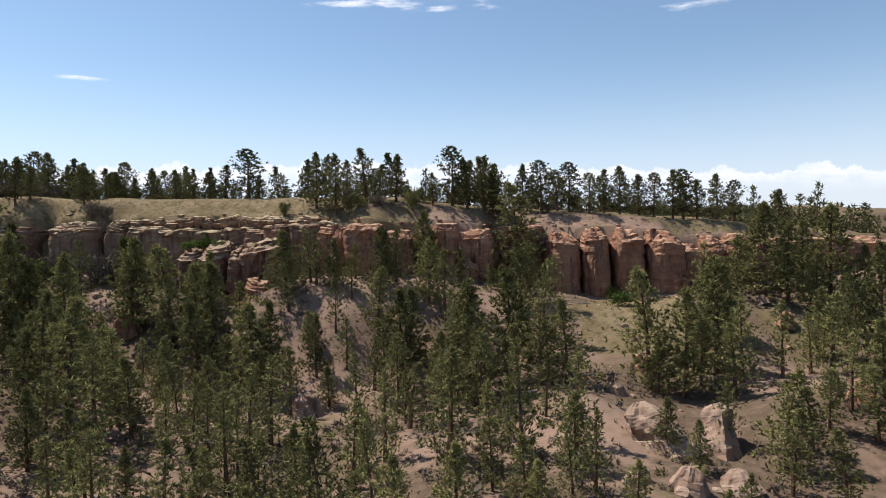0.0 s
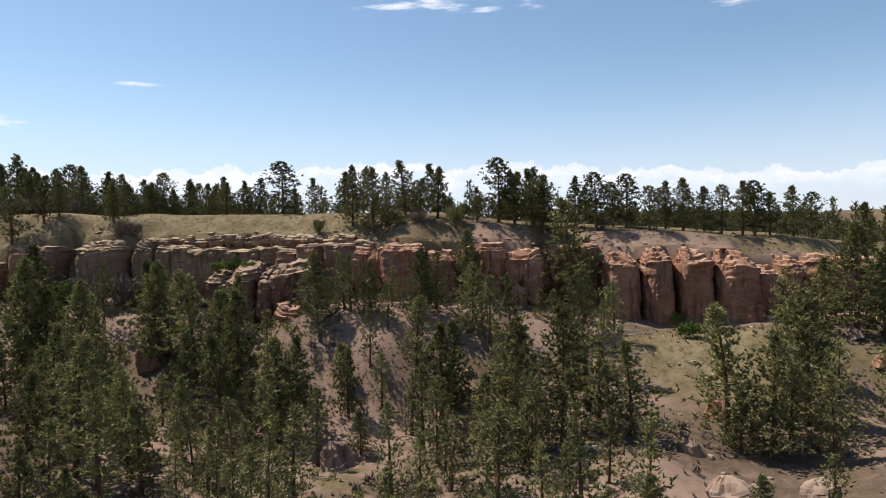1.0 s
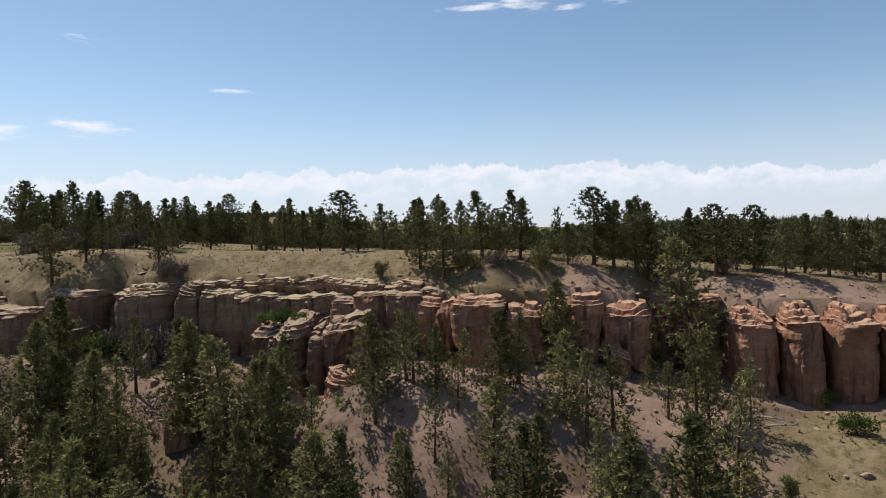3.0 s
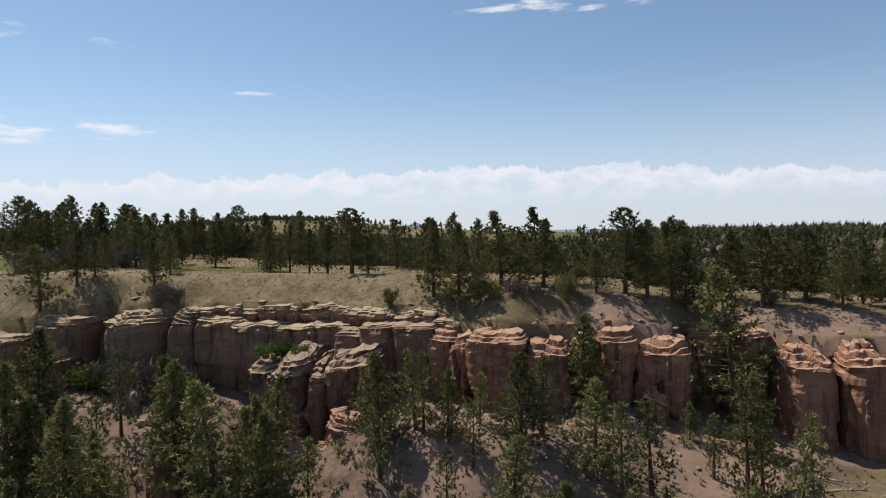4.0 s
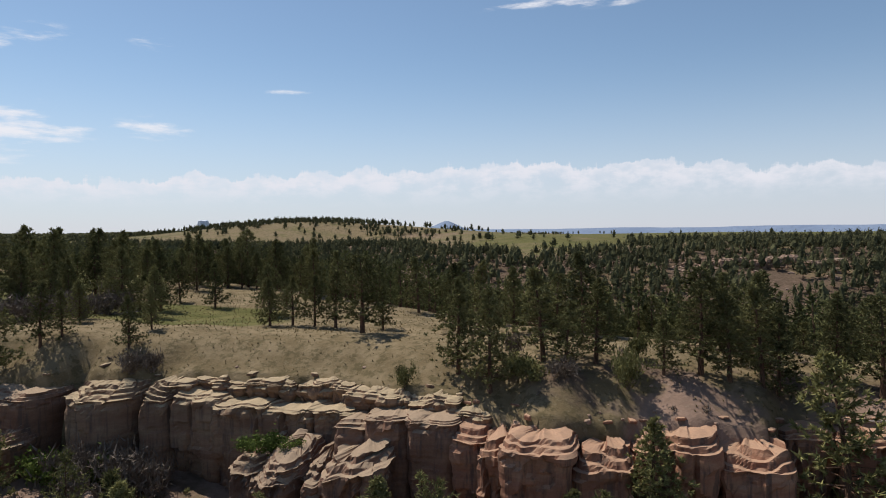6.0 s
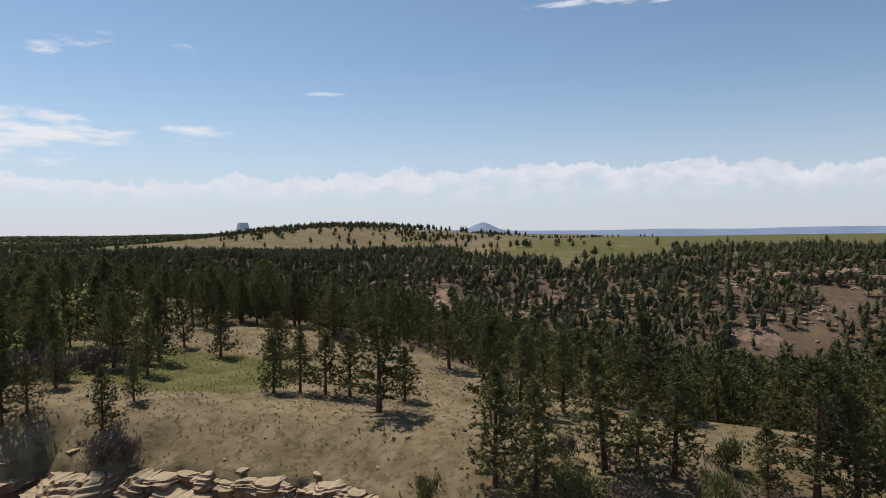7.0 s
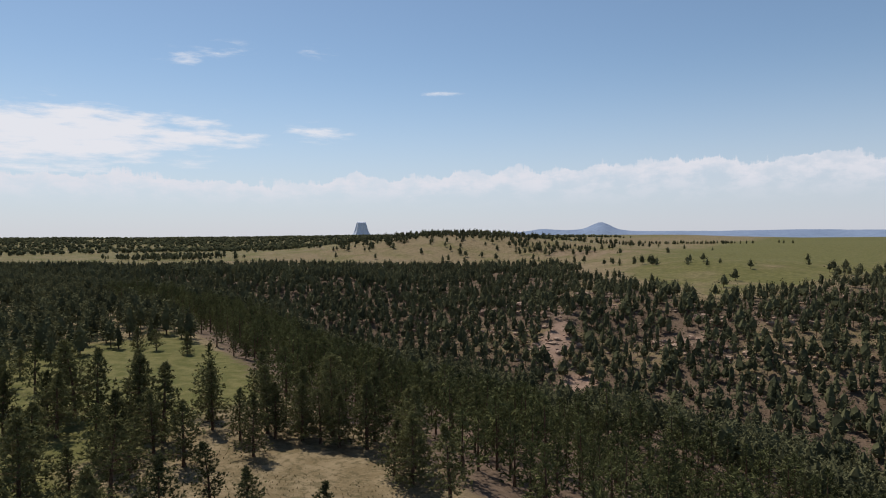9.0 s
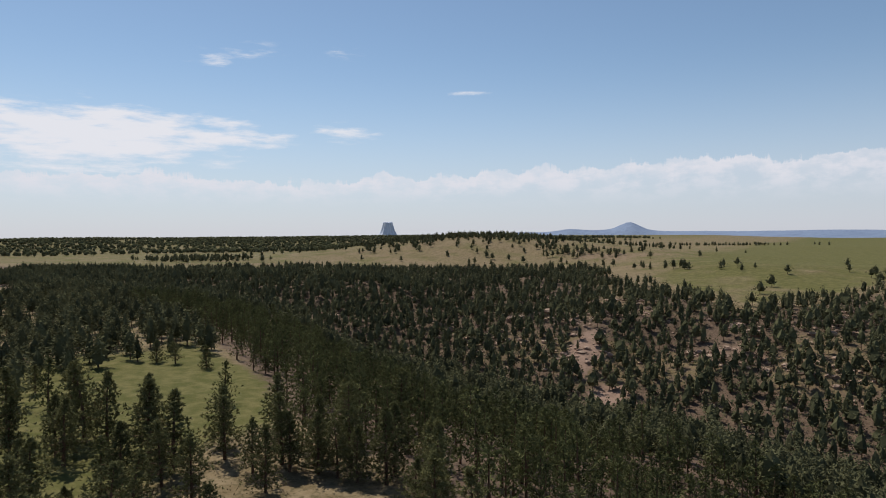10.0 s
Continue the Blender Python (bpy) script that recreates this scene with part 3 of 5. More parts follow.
def rock(x0, x1, y_front, z_top, z_foot, mat, seed, worn=(1.0, 0.6), deep=9.0, square=5.0, batter=0.05, taper=0.0, tilt=0.0, rise=0.0, beds=1.0, rough=1.0, joints=1, step=0.29, ragged=1.0, name="rock_block", parent=None):
    """One block of the cliff: a massive face that turns round both its corners into the cracks, hard and soft beds, open joints,
    spalled hollows, and a top that steps back over thin ledges. worn: how far the top is worn back and down; tilt: by how much it falls
    to the right for each metre; rise: by how much it climbs towards the back; taper: how much narrower its foot is;
    ragged: how broken the slabs of its edge are."""
    cx, hw = (x0 + x1) / 2, (x1 - x0) / 2
    g = np.linspace(np.pi, 0, 900)                       # plan: three sides of a rounded rectangle
    pu, pv = np.sign(np.cos(g)) * np.abs(np.cos(g)) ** (2 / square), np.abs(np.sin(g)) ** (2 / square)
    run = np.concatenate([[0], np.cumsum(np.hypot(np.diff(pu * hw), np.diff(pv * deep)))])
    n = max(18, int(run[-1] / step))
    at = np.linspace(0, run[-1], n)
    u, v = np.interp(at, run, pu), np.interp(at, run, pv)
    tx, ty = np.gradient(u * hw), np.gradient(-v * deep)
    ln = np.hypot(tx, ty) + 1e-6
    nx, ny = ty / ln, -tx / ln                           # outward
    lane = cx + u * hw + 0.7 * (v * deep)                # runs along the face and round its corners
    wy, wz = worn
    lip = z_top - wz
    tall = lip - z_foot
    prof = [(z_foot + tall * t, batter * tall * t) for t in np.linspace(0, 1, max(10, int(tall / step)))]
    prof = [(z, i, 0.0) for z, i in prof] + [(lip + wz * t, batter * tall + wy * t, t) for t in np.linspace(0.04, 1, max(9, int(1.4 * (wy + wz) / step)))]
    steps = max(2, int(wz / (0.42 if ragged > 0.7 else 0.65)))
    phase = 1.2 * lattice(lane, 0 * lane, 2.4, seed + 19) + 0.25 * lattice(lane, 0 * lane, 0.8, seed + 20)
    rings = []
    for zl, inset, over_lip in prof:
        t = np.clip((zl - z_foot) / max(z_top - z_foot, 0.1), 0, 1)
        zz = np.full(n, zl)
        if over_lip:                                     # stairs of thin slabs, out of step from joint to joint
            k = over_lip * steps + phase
            zz = lip + wz * np.clip((np.floor(k) + ease(0.62, 0.98, k - np.floor(k)) - phase) / steps, 0, 1.1)
        inset = inset + inset * (0.8 * (lattice(lane, np.full(n, 3.0), 2.8, seed + 16) - 0.5) + 0.3 * (lattice(lane, np.full(n, 7.0), 1.0, seed + 18) - 0.5))
        px = cx + u * (hw * (1 - taper * (1 - t)) + 0.22 - 0.28 * inset)
        py = y_front + deep - v * (deep - inset)
        wx = lane + 0.8 * (lattice(lane, zz, 2.6, seed + 10) - 0.5)
        wzz = zz + 0.9 * (lattice(lane + 50, zz, 3.1, seed + 12) - 0.5)
        low = 1 - ease(lip - 0.4, lip + 0.3, zl)
        edge = ease(-1.6, 0.3, zl - lip)
        out = rough * (0.8 * (lattice(wx, 0.6 * wzz, 3.6, seed + 1) - 0.5) + 0.25 * billow(wx, wzz, 2.8, 5.0, seed + 2) + 0.15 * (lattice(wx, wzz, 1.1, seed + 3) - 0.5))
        out = out + rough * (0.55 * (blocks(wx, wzz, 2.1, 6.5, seed + 4) - 0.5) + 0.3 * (blocks(wx + 11, wzz, 1.3, 2.6, seed + 17) - 0.5)) + 0.07 * (lattice(lane, zz, 0.4, seed + 6) - 0.5)
        out = out - rough * (0.5 * ease(0.60, 0.63, lattice(wx, 0.7 * wzz, 3.4, seed + 7)) + 0.25 * ease(0.6, 0.62, lattice(wx + 30, wzz, 1.6, seed + 8))) * low
        # thin beds of short reach, strongest along the worn edge, where broken slabs stand out as ledges
        bz = zz + 0.8 * (lattice(lane, 0 * lane, 5.0, seed + 40) - 0.5) + 0.15 * (lattice(lane, 0 * lane, 1.1, 41) - 0.5)
        hard = ease(0.40, 0.56, lattice(0.16 * lane, bz, 0.55, seed + 31)) - 0.5
        out = out + beds * hard * (0.04 + 0.4 * edge * lattice(lane, zz, 1.9, seed + 9)) + 0.7 * ragged * edge * (blocks(lane + 3, zz, 0.9, 0.5, seed + 5) - 0.5)
        for c in range(joints):
            jx = cx + hw * 1.5 * (hash01(c, seed, 3) - 0.5) + 0.5 * np.sin(zl * 0.45 + c + seed)
            out = out - low * (0.3 + 0.6 * hash01(c, seed, 7)) * np.exp(-((px - jx) / 0.16) ** 2) * (v > 0.8)
        out = out + 0.2 * np.sin(np.pi * t ** 1.4) - 0.4 * (1 - t) ** 4
        out = out * np.where(zl > lip, 0.6, 1.0) * (0.35 + 0.65 * v)
        qx, qy = px + nx * out, py + ny * out
        lift = -tilt * (qx - cx) + rise * np.maximum(qy - y_front, 0) * t + (0.5 * (lattice(lane, 0 * lane, 2.6, seed + 13) - 0.5) + 0.22 * (blocks(lane, 0 * lane, 2.2, 9.0, seed + 14) - 0.5)) * ease(lip - 1.5, lip, zl)
        rings.append(np.stack([qx, qy, zz + lift], 1))
    last = rings[-1]
    for k in (0.72, 0.4, 0.05):                          # the top, closed towards the middle of its back
        r = last.copy()
        r[:, 0] = cx + (last[:, 0] - cx) * k
        r[:, 1] = y_front + deep + (last[:, 1] - y_front - deep) * (0.35 + 0.65 * k)
        r[:, 2] += 0.12 + rise * (r[:, 1] - last[:, 1]) + 0.3 * (lattice(r[:, 0], r[:, 1], 1.0, seed + 15) - 0.5)
        rings.append(r)
    m = len(rings)
    q = (np.arange(m - 1)[:, None] * n + np.arange(n - 1)[None, :]).ravel()
    return part(name, mesh_of(name, np.concatenate(rings), np.stack([q, q + 1, q + 1 + n, q + n], 1), [mat]), parent or cliff)


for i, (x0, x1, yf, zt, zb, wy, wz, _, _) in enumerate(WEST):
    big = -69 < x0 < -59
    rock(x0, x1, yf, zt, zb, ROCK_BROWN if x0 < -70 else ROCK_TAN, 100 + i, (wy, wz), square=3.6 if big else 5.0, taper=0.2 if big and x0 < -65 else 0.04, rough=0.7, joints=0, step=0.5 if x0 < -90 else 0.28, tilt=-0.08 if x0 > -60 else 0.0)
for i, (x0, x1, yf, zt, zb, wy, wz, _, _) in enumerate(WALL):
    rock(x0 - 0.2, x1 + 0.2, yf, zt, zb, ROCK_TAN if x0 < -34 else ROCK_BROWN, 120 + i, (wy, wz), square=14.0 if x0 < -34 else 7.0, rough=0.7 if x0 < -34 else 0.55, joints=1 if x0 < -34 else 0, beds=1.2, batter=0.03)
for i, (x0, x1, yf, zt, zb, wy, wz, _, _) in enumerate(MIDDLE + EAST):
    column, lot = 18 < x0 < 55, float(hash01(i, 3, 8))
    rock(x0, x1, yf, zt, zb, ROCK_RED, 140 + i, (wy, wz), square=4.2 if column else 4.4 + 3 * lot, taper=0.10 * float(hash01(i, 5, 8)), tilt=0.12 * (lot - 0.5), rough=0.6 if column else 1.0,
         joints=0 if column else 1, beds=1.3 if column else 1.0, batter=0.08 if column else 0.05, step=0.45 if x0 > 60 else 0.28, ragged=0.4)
rock(-74.6, -70.3, 109.0, 28.9, 21, ROCK_BROWN, 99, (2.2, 1.7), deep=4.5, square=3.0, tilt=-0.25)
# the lower block that stands out before the cliff, with its sloping ledges, and the rocks beside its foot
for i, (x0, x1, yf, zt, zb, wy, wz, k) in enumerate([(-44.8, -39.9, 109.3, 27.6, 19, 2.4, 1.3, -0.1), (-40.0, -35.7, 107.2, 28.2, 17.5, 2.6, 1.9, 0.05), (-35.8, -33.3, 107.4, 27.6, 17.5, 1.9, 1.3, 0.1), (-33.4, -27.2, 108.0, 28.9, 18.5, 1.4, 1.2, -0.16)]):
    rock(x0, x1, yf, zt, zb, ROCK_BROWN, 200 + i, (wy, wz), deep=9.0, square=4.4, tilt=k, rise=0.16, beds=1.6, rough=1.3, batter=0.12, step=0.22)
for i, (x0, x1, yf, zt, zb) in enumerate([(-31.6, -27.6, 103.0, 23.4, 15.5), (-28.4, -25.4, 101.2, 20.8, 15.0), (-33.0, -30.2, 101.6, 19.8, 15.0)]):
    rock(x0, x1, yf, zt, zb, ROCK_RED, 210 + i, (1.6, 1.5), deep=4.5, square=2.8, batter=0.2, tilt=0.1)
# fallen slabs and spalls that lean against the foot of the red cliff
rock(3.4, 5.9, 111.2, 25.4, 20.5, ROCK_RED, 220, (0.8, 0.8), deep=2.4, square=3.0, tilt=0.5, batter=0.15)
rock(38.2, 41.6, 109.9, 24.6, 17.0, ROCK_RED, 221, (1.6, 1.6), deep=3.0, square=2.6, tilt=0.4, batter=0.2)
# the thin pale beds above the wall's ledge, broken into small pillars and stacked slabs
ledge_rng = np.random.default_rng(55)
x = -57.5
while x < -19.5:
    w = ledge_rng.uniform(1.0, 3.6)
    ya = float(np.interp(x + w / 2, [f[0] for f in FACES], [f[1] for f in FACES]))
    za = float(np.interp(x + w / 2, [f[0] for f in FACES], [f[2] for f in FACES]))
    rock(x, x + w, ya - ledge_rng.uniform(0.6, 1.7), za + ledge_rng.uniform(-0.55, -0.05), za - 2.6, ROCK_TAN, int(400 + x), (ledge_rng.uniform(0.5, 1.0), ledge_rng.uniform(0.3, 0.6)), deep=4.0, square=7.0, beds=1.2, rough=0.7, joints=0, batter=0.04, step=0.2, name="rock_ledge")
    x += w * ledge_rng.uniform(0.85, 1.05)
    if ledge_rng.uniform() < 0.3:
        x += ledge_rng.uniform(0.2, 0.9)


def slab_mesh(seed, mat):
    """A flat, broken-edged slab about 2 m across and 1 m thick, to be scaled."""
    rng = np.random.default_rng(seed)
    n = 11
    a = np.sort(rng.uniform(0, 2 * np.pi, n))
    r = rng.uniform(0.72, 1.12, n)
    verts, faces = [], []
    for z, k in ((-0.5, 0.86), (-0.32, 1.0), (0.3, 0.97), (0.5, 0.82)):
        for g, q in zip(a, r):
            verts.append((math.cos(g) * q * k, math.sin(g) * q * k, z + rng.normal(0, 0.05)))
    for i in range(3):
        for j in range(n):
            j2 = (j + 1) % n
            faces += [(i * n + j, i * n + j2, (i + 1) * n + j2), (i * n + j, (i + 1) * n + j2, (i + 1) * n + j)]
    verts.append((0, 0, 0.56))
    for j in range(n):
        faces.append((3 * n + j, 3 * n + (j + 1) % n, 4 * n))
    return mesh_of("rock_slab", verts, faces, [mat])


SLABS = {m: [slab_mesh(300 + 10 * i + j, m) for j in range(5)] for i, m in enumerate((ROCK_RED, ROCK_TAN))}
slab_rng = np.random.default_rng(77)
for x in np.arange(-112, 60, 1.3):                     # loose broken slabs along the rim
    if slab_rng.uniform() > 0.38:
        continue
    m = ROCK_TAN if x < -22 else ROCK_RED
    ob = part("rock_slab", SLABS[m][int(slab_rng.integers(0, 5))], cliff)
    w, dp, th = slab_rng.uniform(0.25, 0.8), slab_rng.uniform(0.25, 0.6), slab_rng.uniform(0.15, 0.45)
    px, py = x + slab_rng.normal(0, 0.5), float(brow(x)) + slab_rng.uniform(-0.6, 2.2)
    ob.matrix_basis = pose(px, py, float(land(px, py)) + 0.05, slab_rng.normal(0, 7), slab_rng.normal(0, 7), slab_rng.uniform(0, 180)) @ Matrix.Diagonal((w, dp, th, 1))

# ---------------------------------------------------------------- pines


def pine_arrays(seed, height=10.0, base=0.22, width=2.0, limbs=46, tufts=8, blades=8, length=0.5, thick=0.13, open_=0.0, flat_top=0.0, sides=7):
    """A ponderosa: tapered trunk, whorls of limbs, tufts of needles along their outer parts. Returns trunk and crown as (verts, tris)."""
    rng = np.random.default_rng(seed)
    tv, tf = [], []
    lean = rng.normal(0, 0.012, 2)
    r0 = 0.024 * height

    def tube(p0, p1, a, b, n):
        p0, p1 = np.array(p0), np.array(p1)
        w = p1 - p0
        w = w / np.linalg.norm(w)
        u = np.cross(w, (0.3, 0.9, 0.31))
        u /= np.linalg.norm(u)
        v = np.cross(w, u)
        k = len(tv)
        for p, r in ((p0, a), (p1, b)):
            for j in range(n):
                g = 2 * np.pi * j / n
                tv.append(p + r * (math.cos(g) * u + math.sin(g) * v))
        for j in range(n):
            j2 = (j + 1) % n
            tf.append((k + j, k + j2, k + n + j2))
            tf.append((k + j, k + n + j2, k + n + j))

    def stem(t):
        return np.array((lean[0] * height * t * t * 3 + 0.05 * math.sin(4 * t + seed), lean[1] * height * t * t * 3 + 0.05 * math.cos(5 * t + seed), height * t))
    marks = [0, 0.04, 0.25, 0.5, 0.75, 0.97] if sides > 4 else [0, 0.5, 0.97]
    for a, b in zip(marks, marks[1:]):
        tube(stem(a) - np.array((0, 0, 0.4 if a == 0 else 0)), stem(b), r0 * (1 - 0.92 * a) * (1.35 if a == 0 else 1), r0 * (1 - 0.92 * b), sides)
    centres, ways, sizes = [], [], []
    bias = rng.uniform(0, 2 * np.pi)
    gaps = rng.uniform(0, 1, 3)
    for i in range(limbs):
        f = (i + rng.uniform(0.1, 0.9)) / limbs
        t = base + (0.985 - base) * f
        g = i * 2.399963 + rng.normal(0, 0.5)
        prof = min(1.0, 0.72 + f / 0.18 * 0.28) * (1 - f) ** (0.90 - 0.35 * flat_top) * 1.12 + 0.03 + 0.10 * flat_top
        reach = width * prof * rng.uniform(0.82, 1.14) * (1 + 0.10 * math.cos(g - bias))
        if open_ and min(abs(f - q) for q in gaps) < 0.05:
            reach *= 0.45
        rise = (-0.12 + 0.75 * f) * reach
        p0 = stem(t)
        p1 = p0 + np.array((math.cos(g) * reach, math.sin(g) * reach, rise))
        if sides > 4:
            tube(p0, p1, max(0.02, r0 * 0.22 * (1 - f)), 0.012, 3)
        n = max(2, int(tufts * (0.45 + 0.55 * reach / width)))
        for u in np.linspace(0.25 + 0.25 * open_, 1.0, n) ** 0.8:
            c = p0 + (p1 - p0) * u + np.array((0, 0, 0.10 * reach * u * u))
            s = 0.17 * reach * (0.75 + 0.35 * u) + 0.05
            centres.append(c + rng.normal(0, 1, 3) * (s, s, s * 0.55))
            ways.append((math.cos(g) * 0.7, math.sin(g) * 0.7, 0.55))
            sizes.append(rng.uniform(0.8, 1.2))
    c, w, s = np.repeat(np.array(centres), blades, 0), np.repeat(np.array(ways), blades, 0), np.repeat(np.array(sizes), blades)
    d = w * 0.8 + rng.normal(0, 0.65, c.shape)
    d /= np.linalg.norm(d, axis=1)[:, None]
    q = np.cross(d, rng.normal(0, 1, c.shape))
    q /= np.linalg.norm(q, axis=1)[:, None] + 1e-6
    ln = (length * s * rng.uniform(0.7, 1.25, len(c)))[:, None]
    hw = (thick * 0.5 * s * rng.uniform(0.7, 1.3, len(c)))[:, None]
    cv = np.stack([c - q * hw - d * ln * 0.2, c + q * hw - d * ln * 0.2, c + d * ln], 1).reshape(-1, 3)
    return (np.array(tv), np.array(tf)), (cv, np.arange(len(cv)).reshape(-1, 3))


def low_pine(seed, height=10.0, base=0.1, width=2.4, leaves=200, size=0.8, heart_width=0.0):
    """A pine to be seen from afar: a ragged cone clothed in sprays that lie along its surface. Returns trunk and crown as (verts, tris)."""
    rng = np.random.default_rng(seed)
    r0 = 0.02 * height
    tv = np.array([(r0 * math.cos(g) * k, r0 * math.sin(g) * k, z) for z, k in ((-0.4, 1.2), (height * 0.8, 0.3)) for g in (0, 2.1, 4.2)])
    tf = np.array([(j, (j + 1) % 3, 3 + (j + 1) % 3) for j in range(3)] + [(j, 3 + (j + 1) % 3, 3 + j) for j in range(3)])
    # a lumpy dark heart that closes the crown, then the sprays
    ring, heart = 5, []
    for f0 in (0.0, 0.28, 0.62):
        for j in range(ring):
            g0 = 2 * np.pi * (j + 0.5 * rng.uniform(-1, 1)) / ring
            r1 = width * heart_width * min(1, 0.6 + f0 / 0.15 * 0.4) * (1 - f0) ** 0.6 * rng.uniform(0.6, 1.2)
            heart.append((r1 * math.cos(g0), r1 * math.sin(g0), height * (base + (0.97 - base) * f0) + rng.normal(0, 0.15)))
    heart.append((0, 0, height * 0.86))
    hf = [(i * ring + a, i * ring + b, (i + 1) * ring + c) for i in range(2) for j in range(ring) for a, b, c in ((j, (j + 1) % ring, (j + 1) % ring), )]
    hf += [(i * ring + j, (i + 1) * ring + (j + 1) % ring, (i + 1) * ring + j) for i in range(2) for j in range(ring)]
    hf += [(2 * ring + j, 2 * ring + (j + 1) % ring, 3 * ring) for j in range(ring)]
    f = 1 - rng.uniform(0, 1, leaves) ** 0.65
    f[: leaves // 14] = rng.uniform(0.82, 1.0, leaves // 14)
    g = rng.uniform(0, 2 * np.pi, leaves)
    lobe = 1 + 0.16 * np.sin(3 * g + 9 * f + seed) + 0.12 * np.sin(5 * g - 14 * f + 2 * seed)
    r = width * np.minimum(1, 0.55 + f / 0.3 * 0.45) * (1 - f) ** 0.6 * lobe * rng.uniform(0.58, 1.08, leaves) + 0.05
    c = np.stack([r * np.cos(g), r * np.sin(g), height * (base + (0.97 - base) * f) + rng.normal(0, 0.12, leaves)], 1)
    out = np.stack([np.cos(g), np.sin(g), 0 * g], 1)
    side = np.stack([-np.sin(g), np.cos(g), 0 * g], 1) + rng.normal(0, 0.45, (leaves, 3))
    side /= np.linalg.norm(side, axis=1)[:, None]
    tip = out * 0.6 + np.array((0, 0, 0.1)) + rng.normal(0, 0.4, (leaves, 3))
    tip[:, 2] += 0.4 * f - 0.2 * (1 - f)
    tip /= np.linalg.norm(tip, axis=1)[:, None]
    s = (size * rng.uniform(0.6, 1.3, leaves) * (1.05 - 0.45 * f))[:, None]
    cv = np.stack([c - side * s * 0.42 - tip * s * 0.4, c + side * s * 0.42 - tip * s * 0.4, c + tip * s * 0.75], 1).reshape(-1, 3)
    if not heart_width:
        return (tv, tf), (cv, np.arange(len(cv)).reshape(-1, 3))
    return (tv, tf), (np.concatenate([np.array(heart), cv]), np.concatenate([np.array(hf), np.arange(len(cv)).reshape(-1, 3) + len(heart)]))


# seed, crown base, width, limbs, tufts, openness, flat top
SHAPES = [(1, 0.10, 2.7, 96, 9, 0.0, 0.0), (2, 0.13, 2.3, 92, 8, 0.0, 0.0), (3, 0.14, 2.6, 80, 8, 0.3, 0.1), (4, 0.07, 2.6, 98, 9, 0.0, 0.0), (5, 0.17, 3.0, 72, 10, 0.7, 0.4),
          (6, 0.15, 2.3, 92, 8, 0.1, 0.0), (7, 0.12, 2.8, 90, 9, 0.1, 0.1), (8, 0.18, 2.4, 76, 8, 0.4, 0.15)]
PINES = []
for s, b, w, l, tu, op, ft in SHAPES:
    (tv, tf), (cv, cf) = pine_arrays(s, 10.0, b, w, l, tu, 9, 0.38, 0.150, op, ft)
    PINES.append((mesh_of("trunk", tv, tf, [BARK]), mesh_of("crown", cv, cf, [NEEDLES]), mesh_of("crown", cv, cf, [NEEDLES_MESA_SHADED])))


def pine(x, y, height, shape=0, turn=0.0, wide=1.0, group="", label="", sink=0.15):
    """A pine of its own: an empty at its foot, trunk and crown under it."""
    ob = new("pine_tree")
    k = height / 10.0
    ob.matrix_basis = pose(x, y, float(land(x, y)) - sink, 0, 0, turn) @ Matrix.Diagonal((k * wide, k * wide, k, 1))
    part("trunk", PINES[shape][0], ob)
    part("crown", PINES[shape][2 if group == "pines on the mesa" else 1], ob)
    return tagged(ob, label or "tall ponderosa pine with dark green needles", "pine tree", group)

rng = np.random.default_rng(11)
placed = []


def grove(rows, group):
    """Pines at known places: x, y, height."""
    for x, y, h in rows:
        k = int(hash01(x, y, 5) * 8) % 8
        pine(x, y, h, k, 360 * float(hash01(y, x, 2)), (1.04 if group == "pines on the mesa" else 0.96) + 0.26 * float(hash01(x, y, 9)), group, LABELS[group])
        placed.append((x, y))


LABELS = {"pines in the canyon": "ponderosa pine with olive green needles on the canyon slope", "pines on the mesa": "dark green ponderosa pine standing in dry mesa grass"}
grove([(-71, 107.5, 8.5), (-65.1, 100.6, 13.7), (-61.6, 94.9, 9.3), (-58.2, 96.6, 9.4), (-58.1, 89.4, 17.5), (-55.9, 90, 14.2), (-51, 92.6, 10.1), (-49.8, 87.6, 15.6), (-47.8, 78.8, 13), (-46.3, 72.5, 9.9), (-46.2, 99, 12.6), (-44.5, 96.5, 14.2), (-41.8, 73.5, 14.6), (-40.2, 78.9, 9.8), (-39, 61.6, 7.9), (-38.3, 93.7, 15), (-36.8, 98.8, 9.1), (-36.6, 103.2, 9.3), (-35.9, 62.7, 5.9), (-35, 93.9, 12.5), (-33.4, 70.6, 9)], "pines in the canyon")
grove([(-33.4, 79, 9.1), (-32.1, 92.5, 13.6), (-31.7, 85.8, 12.2), (-30.9, 56.4, 6.8), (-27.1, 55.9, 4.8), (-24.7, 85.3, 12.4), (-24.2, 75, 6.3), (-24, 101.1, 9.5), (-22.6, 85.9, 12.3), (-20.1, 53.7, 6.2), (-18.9, 92.4, 5.4), (-17.2, 88.7, 8.5), (-17.1, 55.2, 4.7), (-16.5, 100.5, 7.5), (-14.5, 82.5, 5.2), (-13.3, 58.2, 7.5), (-9.3, 93.5, 10.3), (-9.3, 100.6, 9.4), (-7.8, 54.7, 3.5), (-5.8, 87.2, 12.3), (-4.5, 90.1, 10.6)], "pines in the canyon")
